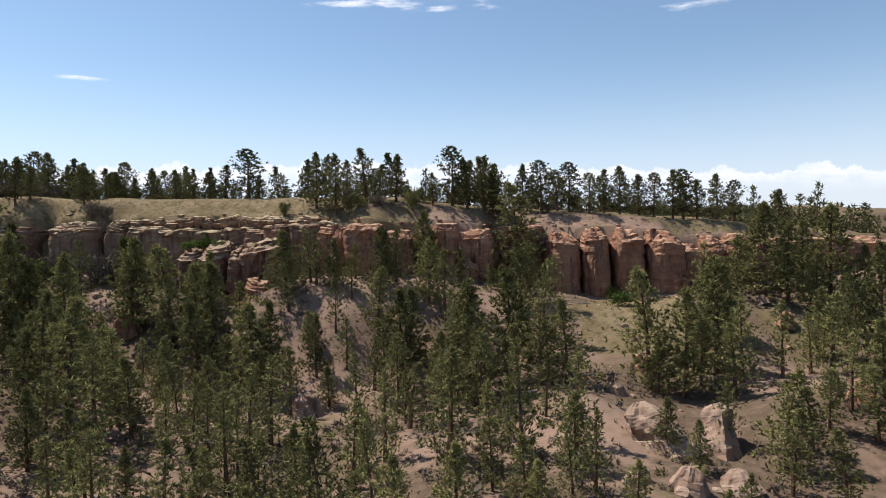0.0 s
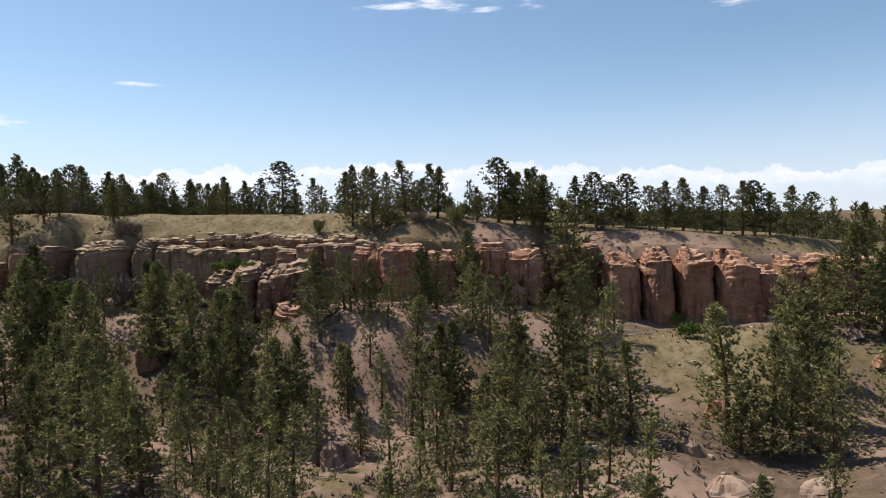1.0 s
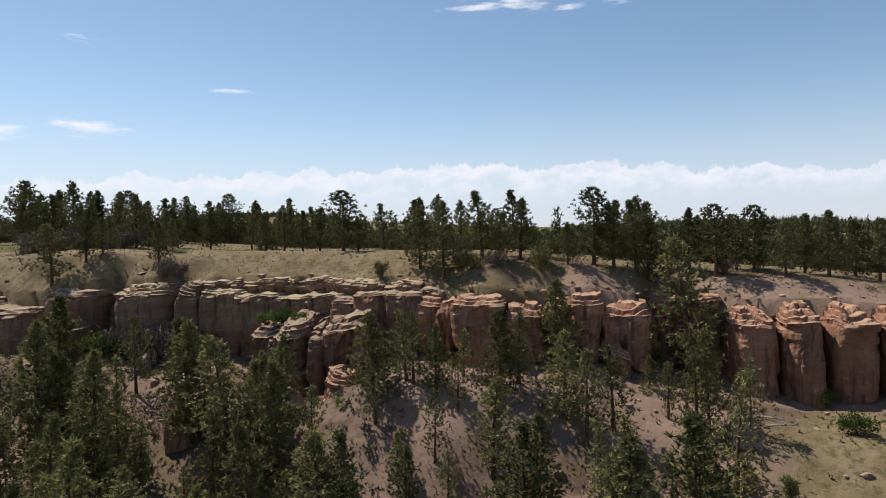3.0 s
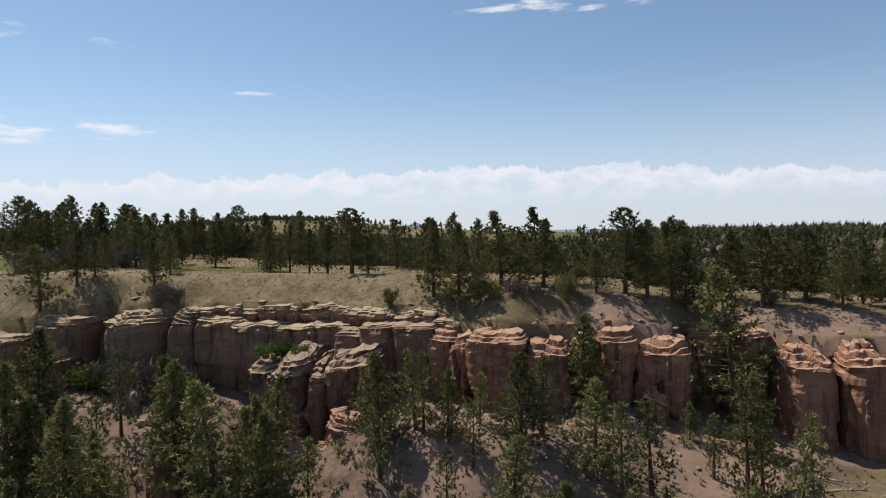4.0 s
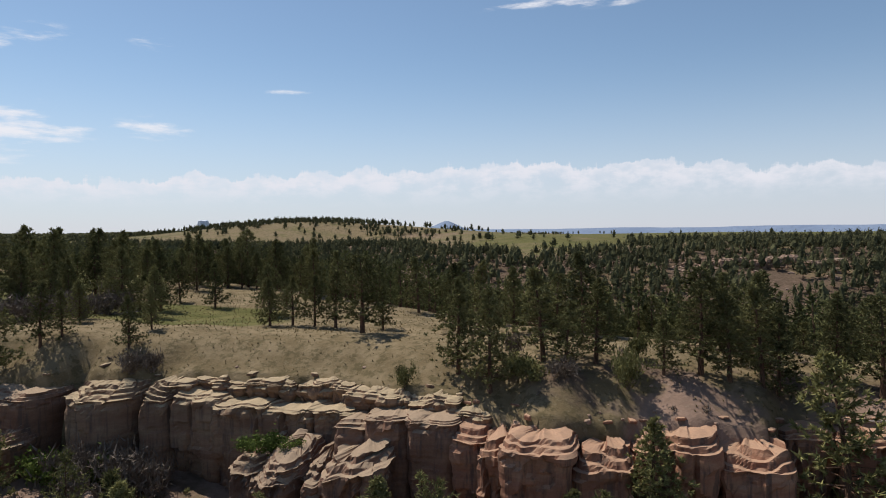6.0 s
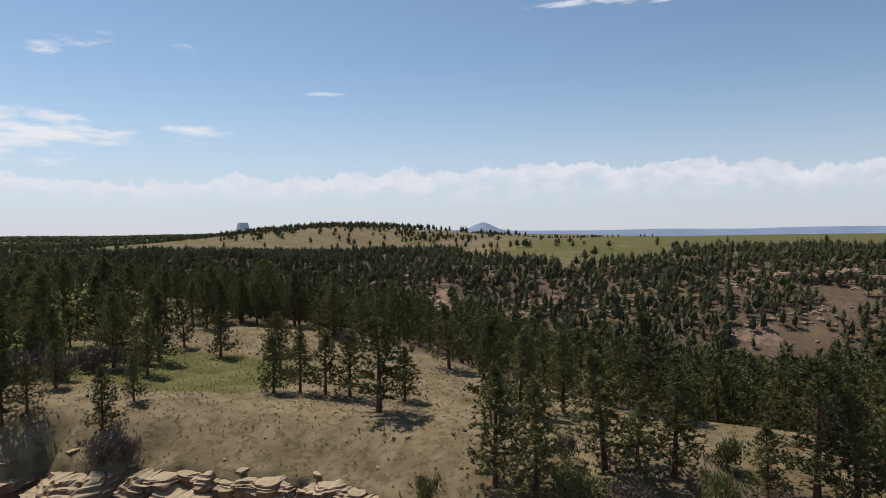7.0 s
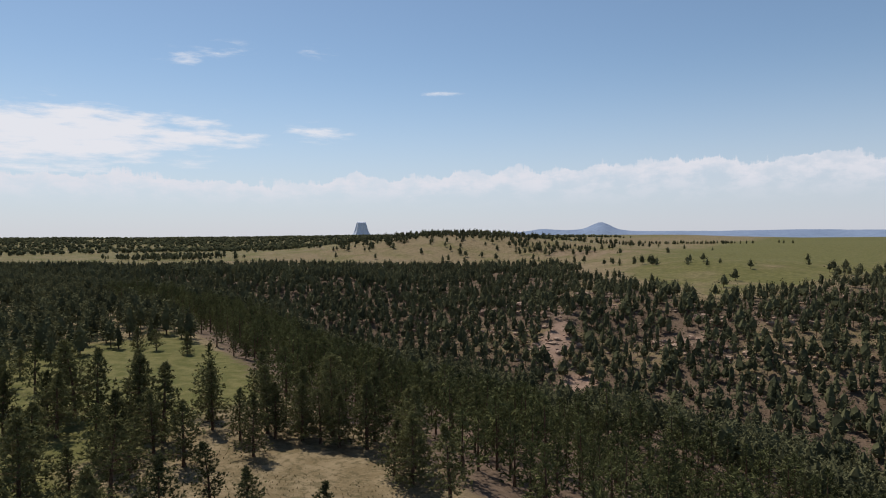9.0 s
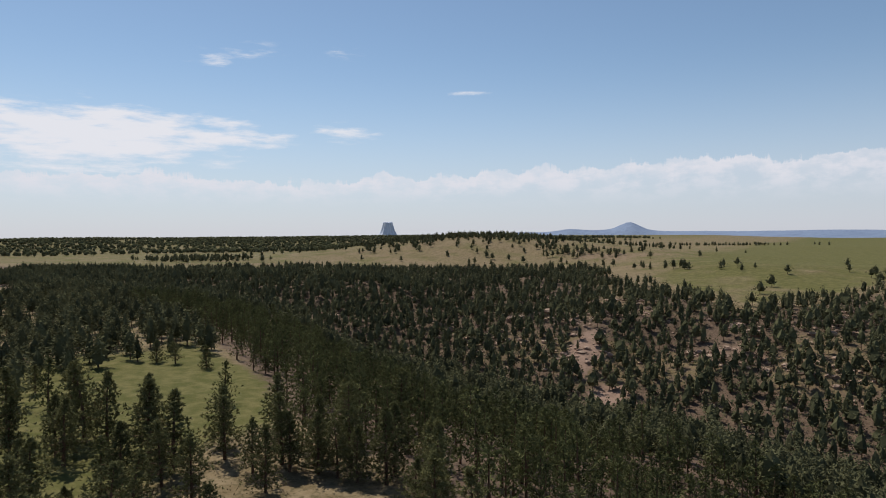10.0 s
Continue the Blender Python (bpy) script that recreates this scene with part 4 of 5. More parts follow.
grove([(-4.1, 52, 5.4), (-3.4, 112.1, 10.8), (-2.1, 99.4, 9.6), (-0.4, 81.3, 7.9), (0.7, 48.5, 6.9), (2.7, 77.6, 14.1), (3.6, 53.4, 5.9), (5.9, 50.2, 6.2), (6.6, 48.1, 5.2), (7.7, 110.1, 4.2), (7.8, 80.4, 14.2), (10.7, 55, 6.6), (11.9, 76.4, 7.6), (13.4, 117.6, 18), (13.5, 46.8, 4.4), (14.2, 77.2, 9.9), (14.2, 109.6, 8.8), (19, 44.9, 3.9), (19.7, 59.6, 5.1), (21, 55, 4.3), (21.6, 47.1, 4.2)], "pines in the canyon")
grove([(24, 78.1, 14.6), (24.2, 75.4, 6.2), (27.5, 75.7, 12.5), (27.7, 53.1, 7.3), (29.6, 58, 8.9), (30.2, 78.4, 8.1), (30.7, 50.9, 6.1), (33.1, 59.9, 6.1), (34.1, 83.3, 14.9), (36.4, 63, 6), (36.6, 92.9, 9.3), (38.8, 90.9, 9.4), (39.5, 60.7, 7), (45.8, 69.4, 8.6), (47.4, 108, 9.6), (47.7, 99.5, 15), (50.6, 110.4, 8), (51.7, 100.2, 12.6), (54.6, 83.1, 15), (55.3, 99, 9.2), (55.6, 103.6, 12.7)], "pines in the canyon")
grove([(56.3, 93, 8.8), (57.4, 113.4, 8.4), (58.5, 100.9, 15), (62.4, 98.9, 9.3)], "pines in the canyon")
grove([(-186.7, 226.7, 6.6), (-180.8, 228.1, 6.1), (-178.2, 189.4, 6.7), (-169.3, 228.9, 6.4), (-154.4, 235.6, 6.1), (-152.6, 170.7, 12.2), (-140.7, 175.3, 13.8), (-136.5, 163, 10.7), (-135.3, 174.6, 14.1), (-133.1, 168.3, 10.2), (-128.2, 166.8, 11.2), (-127.4, 173.6, 13.6), (-121.1, 176.9, 13), (-119.1, 154.9, 9.1), (-117.4, 174.2, 13), (-113.3, 185.2, 10.5), (-109.2, 172.1, 12.6), (-109, 151.8, 12.1), (-107.9, 163, 11.1), (-107.3, 180.3, 10.4), (-107.1, 191.9, 12)], "pines on the mesa")
grove([(-107, 168.5, 9.8), (-102.9, 152.8, 6.8), (-101.6, 160.2, 9.2), (-100.8, 133.3, 13.3), (-100.3, 219.3, 12.5), (-99.1, 178.2, 8.5), (-99, 144.5, 13.6), (-98.9, 167.1, 9.6), (-98.8, 200.5, 12), (-98.1, 183.4, 11.6), (-97.2, 134.6, 9.2), (-95.2, 182, 9.1), (-94.6, 133.8, 10.5), (-94.4, 187.5, 11), (-92.9, 140.6, 6.8), (-92.8, 174.7, 9.6), (-92.4, 151, 12), (-91.3, 184, 9.4), (-90, 134.4, 8.5), (-89.8, 137.9, 9), (-89.4, 189.1, 13.2)], "pines on the mesa")
grove([(-88.2, 184.6, 8.7), (-86, 160, 8.2), (-84.9, 185, 8.5), (-84.5, 147.3, 6.3), (-83.9, 142.8, 11), (-82.6, 191.6, 11.2), (-82, 149.4, 10.6), (-81.1, 187, 11.5), (-80, 116.6, 9.6), (-79.1, 128.9, 6), (-76.5, 119.8, 8.2), (-76.3, 140.8, 8.2), (-76, 156.3, 8.3), (-75.4, 189.9, 10.9), (-74.7, 121.4, 6), (-71.3, 179.5, 8.5), (-70.5, 184, 12), (-67.7, 178.5, 10), (-66.8, 128.2, 5.8), (-65.5, 122.4, 6.8), (-63.5, 159.2, 5.1)], "pines on the mesa")
grove([(-62.5, 151.9, 8.5), (-60.9, 176.6, 10.2), (-55, 138.5, 7.2), (-50.6, 163.1, 5), (-52, 139.6, 7.4), (-48.4, 139.4, 7.6), (-45.2, 139.6, 8.2), (-68.3, 159.5, 7), (-38.7, 158.1, 9.5), (-38.2, 139.7, 6.3), (-28.2, 140.8, 9.4), (-23.9, 136.7, 9.8), (-23, 148.2, 5.2), (-22.9, 121.8, 10.4), (-19.7, 139.5, 8.9), (-19.1, 149.6, 6.2), (-19, 119.6, 11), (-18.5, 112.6, 3.8), (-18.1, 162, 9), (-17.3, 146.9, 7.2), (-14.6, 144.9, 7.8), (-14.2, 124.6, 10.2)], "pines on the mesa")
grove([(-11.6, 122.4, 7.2), (-10.8, 142.3, 11), (-8.6, 124.8, 9.2), (-7.7, 147.4, 6.5), (-3.8, 156.8, 7.7), (-2.4, 151.8, 7.1), (-1.9, 149, 7.8), (-1.8, 124.1, 6.2), (1.5, 117.1, 3.6), (2, 125.6, 11.2), (2.9, 150.1, 8.1), (3.6, 147.4, 8), (4.5, 116.8, 4.4), (4.7, 125.3, 9.6), (5.5, 138.3, 9.6), (7.8, 126, 10.2), (8.3, 132.1, 10.5), (8.9, 147.2, 10.1), (9.5, 127, 9.2), (11.4, 144.9, 11.4), (15.6, 129.5, 9)], "pines on the mesa")
grove([(17, 149, 6.2), (18.7, 126.2, 10), (19.4, 143.5, 8.9), (20.9, 117.5, 4.8), (22.6, 131.5, 8.2), (24.6, 129.5, 9.6), (27.5, 125.2, 7.6), (36.4, 147.5, 7.5), (31.5, 130.5, 8.6), (34.2, 128.8, 9.4), (38.6, 131.5, 8.2), (41.2, 130.2, 8.8), (45.6, 132.4, 10), (47.2, 131.0, 9.8), (51.0, 134.0, 8.0), (53.9, 131.2, 9.2), (58.5, 134.6, 8.4), (66.8, 133.0, 9)], "pines on the mesa")

pine(-38.5, 133.2, 10.2, 4, 30, 1.45, "pines on the mesa", "large open-crowned ponderosa pine at the meadow edge")
placed.append((-38.5, 133.2))


def spread(x0, x1, y0, y1, gap, keep, gen):
    """Places on a jittered grid, kept by a chance that depends on the place."""
    nx, ny = int((x1 - x0) / gap), int((y1 - y0) / gap)
    u, v = np.meshgrid(np.arange(nx), np.arange(ny))
    x = x0 + (u + gen.uniform(0, 1, u.shape)) * gap
    y = y0 + (v + gen.uniform(0, 1, u.shape)) * gap
    k = gen.uniform(0, 1, u.shape) < keep(x, y)
    return x[k], y[k]


def free(x, y, gap):
    return all((x - a) ** 2 + (y - b) ** 2 > gap * gap for a, b in placed)


def forest(name, places, label, seeds, height, leaves, size, width=3.0, sink=0.2, needles=NEEDLES_HAZED, heart=0.52, limbs=0, tufts=5, blades=5):
    """Many pines as one mesh, from a few low shapes."""
    gen = np.random.default_rng(seeds)
    kinds = [low_pine(seeds + i, 10.0, b, width * w, leaves, size, heart) for i, (b, w) in enumerate([(0.12, 1.0), (0.18, 0.85), (0.24, 1.1), (0.14, 0.75), (0.28, 0.95), (0.16, 1.2)])]
    if limbs:                                            # near woods: crowns with limbs and tufts
        kinds = [pine_arrays(seeds + i, 10.0, b, width * w, limbs, tufts, blades, size, size * 0.34, op, ft, 4) for i, (b, w, op, ft) in enumerate([(0.08, 1.0, 0.0, 0.0), (0.13, 0.85, 0.2, 0.1), (0.16, 1.05, 0.4, 0.3), (0.10, 0.8, 0.0, 0.0), (0.2, 0.95, 0.5, 0.2), (0.1, 1.1, 0.2, 0.1)])]
    vs, fs, ms, ts, count = [], [], [], [], 0
    heights = land(np.array(places[0]), np.array(places[1]))
    for px, py, pz in zip(*places, heights):
        (tv, tf), (cv, cf) = kinds[int(gen.integers(0, len(kinds)))]
        k = (height[0] + (height[1] - height[0]) * gen.beta(1.6, 1.9)) / 10.0
        g = gen.uniform(0, 2 * np.pi)
        w = gen.uniform(0.85, 1.2)
        turn = np.array(((math.cos(g) * w * k, -math.sin(g) * w * k, 0), (math.sin(g) * w * k, math.cos(g) * w * k, 0), (0, 0, k)))
        foot = np.array((px, py, pz - sink))
        tint = gen.uniform(0, 1)
        for v, f, m in ((tv, tf, 0), (cv, cf, 1)):
            vs.append(v @ turn.T + foot)
            fs.append(f + count)
            ms.append(np.full(len(f), m))
            ts.append(np.full(len(v), tint))
            count += len(v)
    ob = new(name, mesh_of(name, np.concatenate(vs), np.concatenate(fs), [BARK, needles], np.concatenate(ms), points={"tint": np.concatenate(ts)}))
    return tagged(ob, label, "forest", kind="stuff")


# more of the wood in the canyon, away from the open ground
def canyon_wood(x, y):
    d = rim(x) - y
    bare = np.clip(1.6 * bell(x, y, 29, 96, 9, 18, 10) + 1.6 * bell(x, y, 24, 82, 5, 24, -19) + 1.3 * bell(x, y, 56, 94, 14, 8) + bell(x, y, -15, 78, 4, 14, 30) + bell(x, y, -44, 94, 5, 5) + bell(x, y, 20, 56, 10, 13), 0, 1)
    d = d + 3 * ease(-42, -50, x)
    return ease(16, 24, d + 5 * ease(-32, -24, x) + 6 * ease(-26, -18, x) * ease(20, 10, x)) * np.clip(0.45 + 0.22 * ease(-34, -24, x) * ease(44, 36, x) + 0.08 * ease(-38, -52, x) + 0.35 * ease(44, 60, x), 0, 1) * (1 - bare)


def thin_out(x, y, gap):
    keep = [free(a, b, gap) for a, b in zip(x, y)]
    return x[keep], y[keep]


fill = thin_out(*spread(-110, 105, 46, 112, 4.3, canyon_wood, rng), 3.0)
forest("canyon_wood", fill, "close pine wood with olive green needles in the canyon", 21, (5.5, 12.0), 0, 0.48, 2.8, limbs=66, tufts=6, blades=5, needles=NEEDLES_WOOD)


# more of the mesa's pines: the wood at its west end, the strip along its east rim
def mesa_wood(x, y):
    e = mesa_edge(x) - y
    open_ground = np.clip(bell(x, y, -112, 182, 18, 14) + bell(x, y, -158, 212, 22, 26, 30) + bell(x, y, -140, 165, 12, 10), 0, 1)
    return ease(5, 12, y - rim(x)) * ease(-4, 3, e) * (0.10 * ease(-88, -96, x) * (1 - open_ground) + 0.65 * ease(-180, -205, x) + 0.22 * ease(30, 44, x) * ease(134, 139, y) + 0.55 * ease(-42, -34, x) * ease(146, 151, y) * ease(0, -14, x))


fill = thin_out(*spread(-430, 120, 124, 340, 6.2, mesa_wood, rng), 3.6)
west = fill[0] < -170
forest("mesa_wood", (fill[0][~west], fill[1][~west]), "dark pine wood on the mesa top", 26, (7.0, 12.0), 0, 0.56, 3.1, limbs=60, tufts=6, blades=6, needles=NEEDLES_SLOPE_SHADED)
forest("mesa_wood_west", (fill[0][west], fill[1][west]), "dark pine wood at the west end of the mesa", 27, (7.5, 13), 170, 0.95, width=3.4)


def valley_wood(x, y):
    e, f = y - mesa_edge(x), y - far_edge(x) + 50 * (lattice(x, y, 42, 77) - 0.5)
    bare = (0.28 * ease(0.46, 0.66, lattice(x, y, 24, 22)) + 0.03) * ease(-210, -130, x) * ease(150, 210, e)
    scar = bell(x, y, -130, 428, 7, 24, 6) + bell(x, y, -108, 392, 9, 14) + bell(x, y, 44, 388, 20, 22) + bell(x, y, 74, 425, 12, 20) + 0.6 * bell(x, y, -75, 440, 14, 9)
    return ease(2, 14, e) * (1 - ease(-12, 22, f)) * np.clip(0.95 - bare - scar, 0, 1)


x, y = spread(-560, 190, 146, 350, 5.3, valley_wood, rng)
near = y - mesa_edge(x) < 62
near = (near & (x > -330)) | ((x > -115) & (y < 260))
forest("pine_forest_slope", (x[near], y[near]), "dense dark pine forest below the mesa edge", 31, (6.5, 13), 0, 0.80, 3.2, limbs=32, tufts=5, blades=4, needles=NEEDLES_SLOPE_SHADED)
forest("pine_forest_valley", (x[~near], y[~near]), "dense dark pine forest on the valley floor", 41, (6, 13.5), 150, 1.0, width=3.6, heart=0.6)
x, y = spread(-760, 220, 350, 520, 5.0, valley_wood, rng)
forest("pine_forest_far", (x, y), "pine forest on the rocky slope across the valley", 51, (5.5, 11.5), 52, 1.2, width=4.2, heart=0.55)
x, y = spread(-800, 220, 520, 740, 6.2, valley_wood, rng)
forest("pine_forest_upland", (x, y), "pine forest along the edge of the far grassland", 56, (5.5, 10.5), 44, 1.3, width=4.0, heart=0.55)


# scattered and grouped trees of the grassland and the far hills
def hill_wood(x, y):
    f = y - far_edge(x)
    patch = ease(0.5, 0.72, lattice(x, y, 70, 61))
    hill = bell(x, y, -455, 930, 200, 130, 28)
    groves = (0.5 * bell(x, y, -535, 785, 60, 40) + 0.55 * bell(x, y, -340, 850, 75, 50) + 0.8 * bell(x, y, -262, 850, 30, 30) + 0.6 * bell(x, y, -165, 712, 90, 22, -30)
              + 0.6 * bell(x, y, -108, 678, 22, 18) + 0.8 * bell(x, y, 20, 668, 45, 40) + 0.7 * bell(x, y, 70, 640, 50, 40) + 0.35 * bell(x, y, -300, 770, 90, 40))
    wood = 1.7 * bell(x, y, -727, 682, 75, 26) + 0.9 * bell(x, y, -230, 1560, 120, 16, 10)
    return ease(5, 30, f) * (0.75 * hill * patch + 0.10 * hill + groves * (0.35 + 0.65 * patch) + wood + 0.015 * ease(-420, -250, x) * ease(900, 700, y))


x, y = spread(-1000, 420, 480, 1660, 9.0, hill_wood, rng)
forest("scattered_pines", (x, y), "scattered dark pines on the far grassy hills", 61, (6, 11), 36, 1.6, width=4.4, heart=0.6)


def ridge_wood(x, y):
    d = np.hypot(x, y)
    return ease(1330, 1450, d) * (0.5 + 0.5 * ease(0.3, 0.5, lattice(x, y, 220, 71))) * ease(-420, -800, x)


x, y = spread(-2300, -300, 700, 2300, 21.0, ridge_wood, rng)
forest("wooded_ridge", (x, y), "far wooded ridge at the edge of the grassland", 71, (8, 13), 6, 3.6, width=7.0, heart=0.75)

# ---------------------------------------------------------------- far landmarks
def tower_mesh():
    """A flat-topped, fluted column of rock with a flaring foot."""
    verts, faces = [], []
    around = 28
    prof = [(0.0, 100), (0.15, 82), (0.28, 66), (0.4, 54), (0.55, 45), (0.7, 39), (0.88, 33), (0.97, 29), (1.0, 24)]
    for t, r in prof:
        for j in range(around):
            g = 2 * math.pi * j / around
            k = r * (1 + (0.05 if j % 2 else -0.03) * min(1, t * 3) + 0.05 * math.sin(3 * g + 1))
            verts.append((k * math.cos(g), k * math.sin(g), 128 * t + 2.0 * math.sin(2 * g) * t))
    for i in range(len(prof) - 1):
        for j in range(around):
            j2 = (j + 1) % around
            faces.append((i * around + j, i * around + j2, (i + 1) * around + j2, (i + 1) * around + j))
    verts.append((0, 0, 129))
    k = (len(prof) - 1) * around
    for j in range(0, around, 2):
        faces.append((k + j, k + j + 1, k + (j + 2) % around, len(verts) - 1))
    return mesh_of("rock_tower", verts, faces, [HAZED_ROCK])


def bearing(azimuth, distance, z=0.0):
    """A place at that azimuth (from +y towards -x) and distance from the far end of the flight."""
    return (-24.7 - distance * math.sin(radians(azimuth)), 107.5 + distance * math.cos(radians(azimuth)), z)


tower = new("rock_tower", tower_mesh())
tower.matrix_basis = pose(*bearing(35.1, 4550, 54))
tagged(tower, "flat-topped fluted rock tower, distance haze painted in as blue", "rock tower")

# the long range along the horizon, its haze painted blue, with its two buttes
az = np.linspace(-34, 76, 331)
crest = 74 + 4700 * np.tan(np.radians(0.05 + 0.10 * (lattice(az, 0 * az, 6.0, 81) - 0.3) + 0.03 * lattice(az, 0 * az, 1.1, 82)
                                      + 0.33 * ease(29, 24, az) * ease(-33, -20, az) + 0.12 * ease(12, 15, az) * ease(21, 18, az) + 0.17 * np.exp(-((az - 19.8) / 1.1) ** 2)
                                      + 0.28 * np.exp(-((az - 14.8) / 1.5) ** 2) + 0.40 * np.clip(1 - np.abs(az - 14.8) / 1.35, 0, 1) - 0.12 * ease(36, 48, az)))
verts, faces = [], []
for a, z in zip(az, crest):
    for dist, h in ((4350, 40), (4560, 40 + 0.45 * (z - 40)), (4700, z), (4800, z - 3), (4930, 40)):
        verts.append(bearing(a, dist, h))
for i in range(len(az) - 1):
    for j in range(4):
        faces.append((i * 5 + j, i * 5 + j + 1, i * 5 + 6 + j, i * 5 + 5 + j))
tagged(new("backdrop", mesh_of("backdrop", verts, faces, [HAZED_RANGE], smooth=True)), "long range with two buttes on the horizon, haze painted in as blue", "hills", kind="structure")

# ---------------------------------------------------------------- rocks on the slopes
def boulder(x, y, wide, deep, tall, seed, mat=ROCK_RED, label="", turn=0.0, slant=(0.0, 0.0), sink=0.35):
    ob = new("boulder", rock_mesh("boulder", mat, wide / 2, deep / 2, tall * (1 + sink), seed, around=28, dome=0.35, slant=slant, beds=1, taper=0.42, rough=2.2))
    ob.matrix_basis = pose(x, y, float(land(x, y)) - tall * sink * 0.8, 14 * math.sin(seed), 18 * math.cos(seed * 2), turn)
    return tagged(ob, label or "fallen pinkish sandstone boulder on the slope", "boulder", "fallen boulders")


boulder(25.7, 86.1, 3.6, 3.3, 1.3, 600, ROCK_RED, turn=-45, slant=(-0.3, 0.1))
boulder(20.2, 60.9, 6.6, 6.0, 2.9, 601, ROCK_GREY, turn=2, slant=(-0.35, 0.25))
boulder(25.2, 61.8, 4.7, 4.3, 3.4, 602, ROCK_GREY, turn=-41, slant=(0.05, 0.2))
boulder(47.5, 93.2, 2.9, 2.7, 1.5, 603, ROCK_RED, turn=6, slant=(0, 0))
boulder(19.2, 74.5, 2.5, 2.3, 0.8, 604, ROCK_GREY, turn=-37, slant=(0, 0))
boulder(-46.1, 97.0, 4.6, 4.2, 2.0, 605, ROCK_RED, turn=10, slant=(0.1, 0.2))
boulder(42.6, 68.4, 3.4, 3.1, 1.5, 606, ROCK_RED, turn=-33, slant=(0, 0.1))
boulder(4.6, 113.4, 2.3, 2.1, 1.8, 607, ROCK_RED, turn=14, slant=(0.1, 0.1))
boulder(47.2, 98.7, 2.7, 2.4, 0.9, 608, ROCK_GREY, turn=-29, slant=(0, 0))
boulder(15.0, 52.6, 2.7, 2.5, 0.8, 609, ROCK_GREY, turn=18, slant=(0, 0))
boulder(18.8, 52.0, 3.3, 3.0, 1.1, 610, ROCK_GREY, turn=-25, slant=(0, 0.1))
boulder(-57.1, 116.1, 3.6, 3.3, 1.1, 611, ROCK_TAN, turn=22, slant=(0, 0))
boulder(16.3, 101.9, 5.8, 5.3, 0.9, 612, ROCK_GREY, turn=-21, slant=(0, 0))
boulder(-31.2, 63.1, 1.2, 1.1, 0.4, 613, ROCK_GREY, turn=26, slant=(0, 0))
boulder(-9.0, 62.7, 1.1, 1.0, 0.7, 614, ROCK_GREY, turn=-17, slant=(0, 0))
boulder(-35.2, 104.0, 3.4, 3.1, 1.3, 615, ROCK_GREY, turn=30, slant=(0, 0))
boulder(15.1, 95.0, 2.6, 2.4, 1.0, 616, ROCK_RED, turn=-13, slant=(0, 0))
boulder(17.0, 106.1, 2.0, 1.8, 0.7, 617, ROCK_GREY, turn=34, slant=(0, 0))
boulder(-35.8, 105.2, 2.9, 2.6, 1.4, 618, ROCK_TAN, turn=-9, slant=(0, 0))
boulder(-58.2, 106.7, 3.0, 2.8, 1.7, 619, ROCK_GREY, turn=38, slant=(0, 0))
boulder(23.2, 52.4, 3.4, 3.1, 1.0, 620, ROCK_GREY, turn=-5, slant=(0, 0.1))
boulder(-16.7, 80.3, 4.7, 4.3, 1.8, 621, ROCK_GREY, turn=42, slant=(0, 0))
boulder(5.2, 97.2, 1.8, 1.7, 0.7, 622, ROCK_GREY, turn=-1, slant=(0, 0))


def rock_field(name, places, sizes, label, seed, mat):
    """Many small rocks as one mesh."""
    gen = np.random.default_rng(seed)
    kinds = []
    for i in range(6):
        n, v, f = 7, [], []
        for z, k in ((-0.4, 0.9), (0.15, 1.0), (0.5, 0.7)):
            for j in range(n):
                g = 2 * math.pi * (j + gen.uniform(-0.3, 0.3)) / n
                q = k * gen.uniform(0.75, 1.15)
                v.append((q * math.cos(g), q * math.sin(g), z + gen.normal(0, 0.07)))
        v.append((gen.normal(0, 0.2), gen.normal(0, 0.2), 0.62))
        for i2 in range(2):
            for j in range(n):
                j2 = (j + 1) % n
                f += [(i2 * n + j, i2 * n + j2, (i2 + 1) * n + j2), (i2 * n + j, (i2 + 1) * n + j2, (i2 + 1) * n + j)]
        f += [(2 * n + j, 2 * n + (j + 1) % n, 3 * n) for j in range(n)]
        kinds.append((np.array(v), np.array(f)))
    vs, fs, count = [], [], 0
    for px, py, pz in zip(*places, land(np.array(places[0]), np.array(places[1]))):
        v, f = kinds[int(gen.integers(0, 6))]
        s = gen.uniform(*sizes) * gen.uniform(0.5, 1.0)
        g = gen.uniform(0, 6.28)
        m = np.array(((math.cos(g), -math.sin(g), 0), (math.sin(g), math.cos(g), 0), (0, 0, 1))) * np.array((s, s * gen.uniform(0.6, 1), s * gen.uniform(0.6, 1.1)))
        vs.append(v @ m.T + np.array((px, py, pz)))
        fs.append(f + count)
        count += len(v)
    return tagged(new(name, mesh_of(name, np.concatenate(vs), np.concatenate(fs), [mat])), label, "rocks", kind="stuff")


def outcrops(x, y):
    band = np.clip(1 - np.abs(land(x, y) - 33) / 7, 0, 1) + 0.9 * np.clip(1 - np.abs(land(x, y) - 19) / 5, 0, 1)
    return band * ease(0.42, 0.62, lattice(x, y, 26, 91)) * ease(-460, -200, x) * (y < far_edge(x) + 5) * 0.9 + 0.05 * ease(-210, -120, x) * ease(355, 380, y) * ease(500, 470, y)


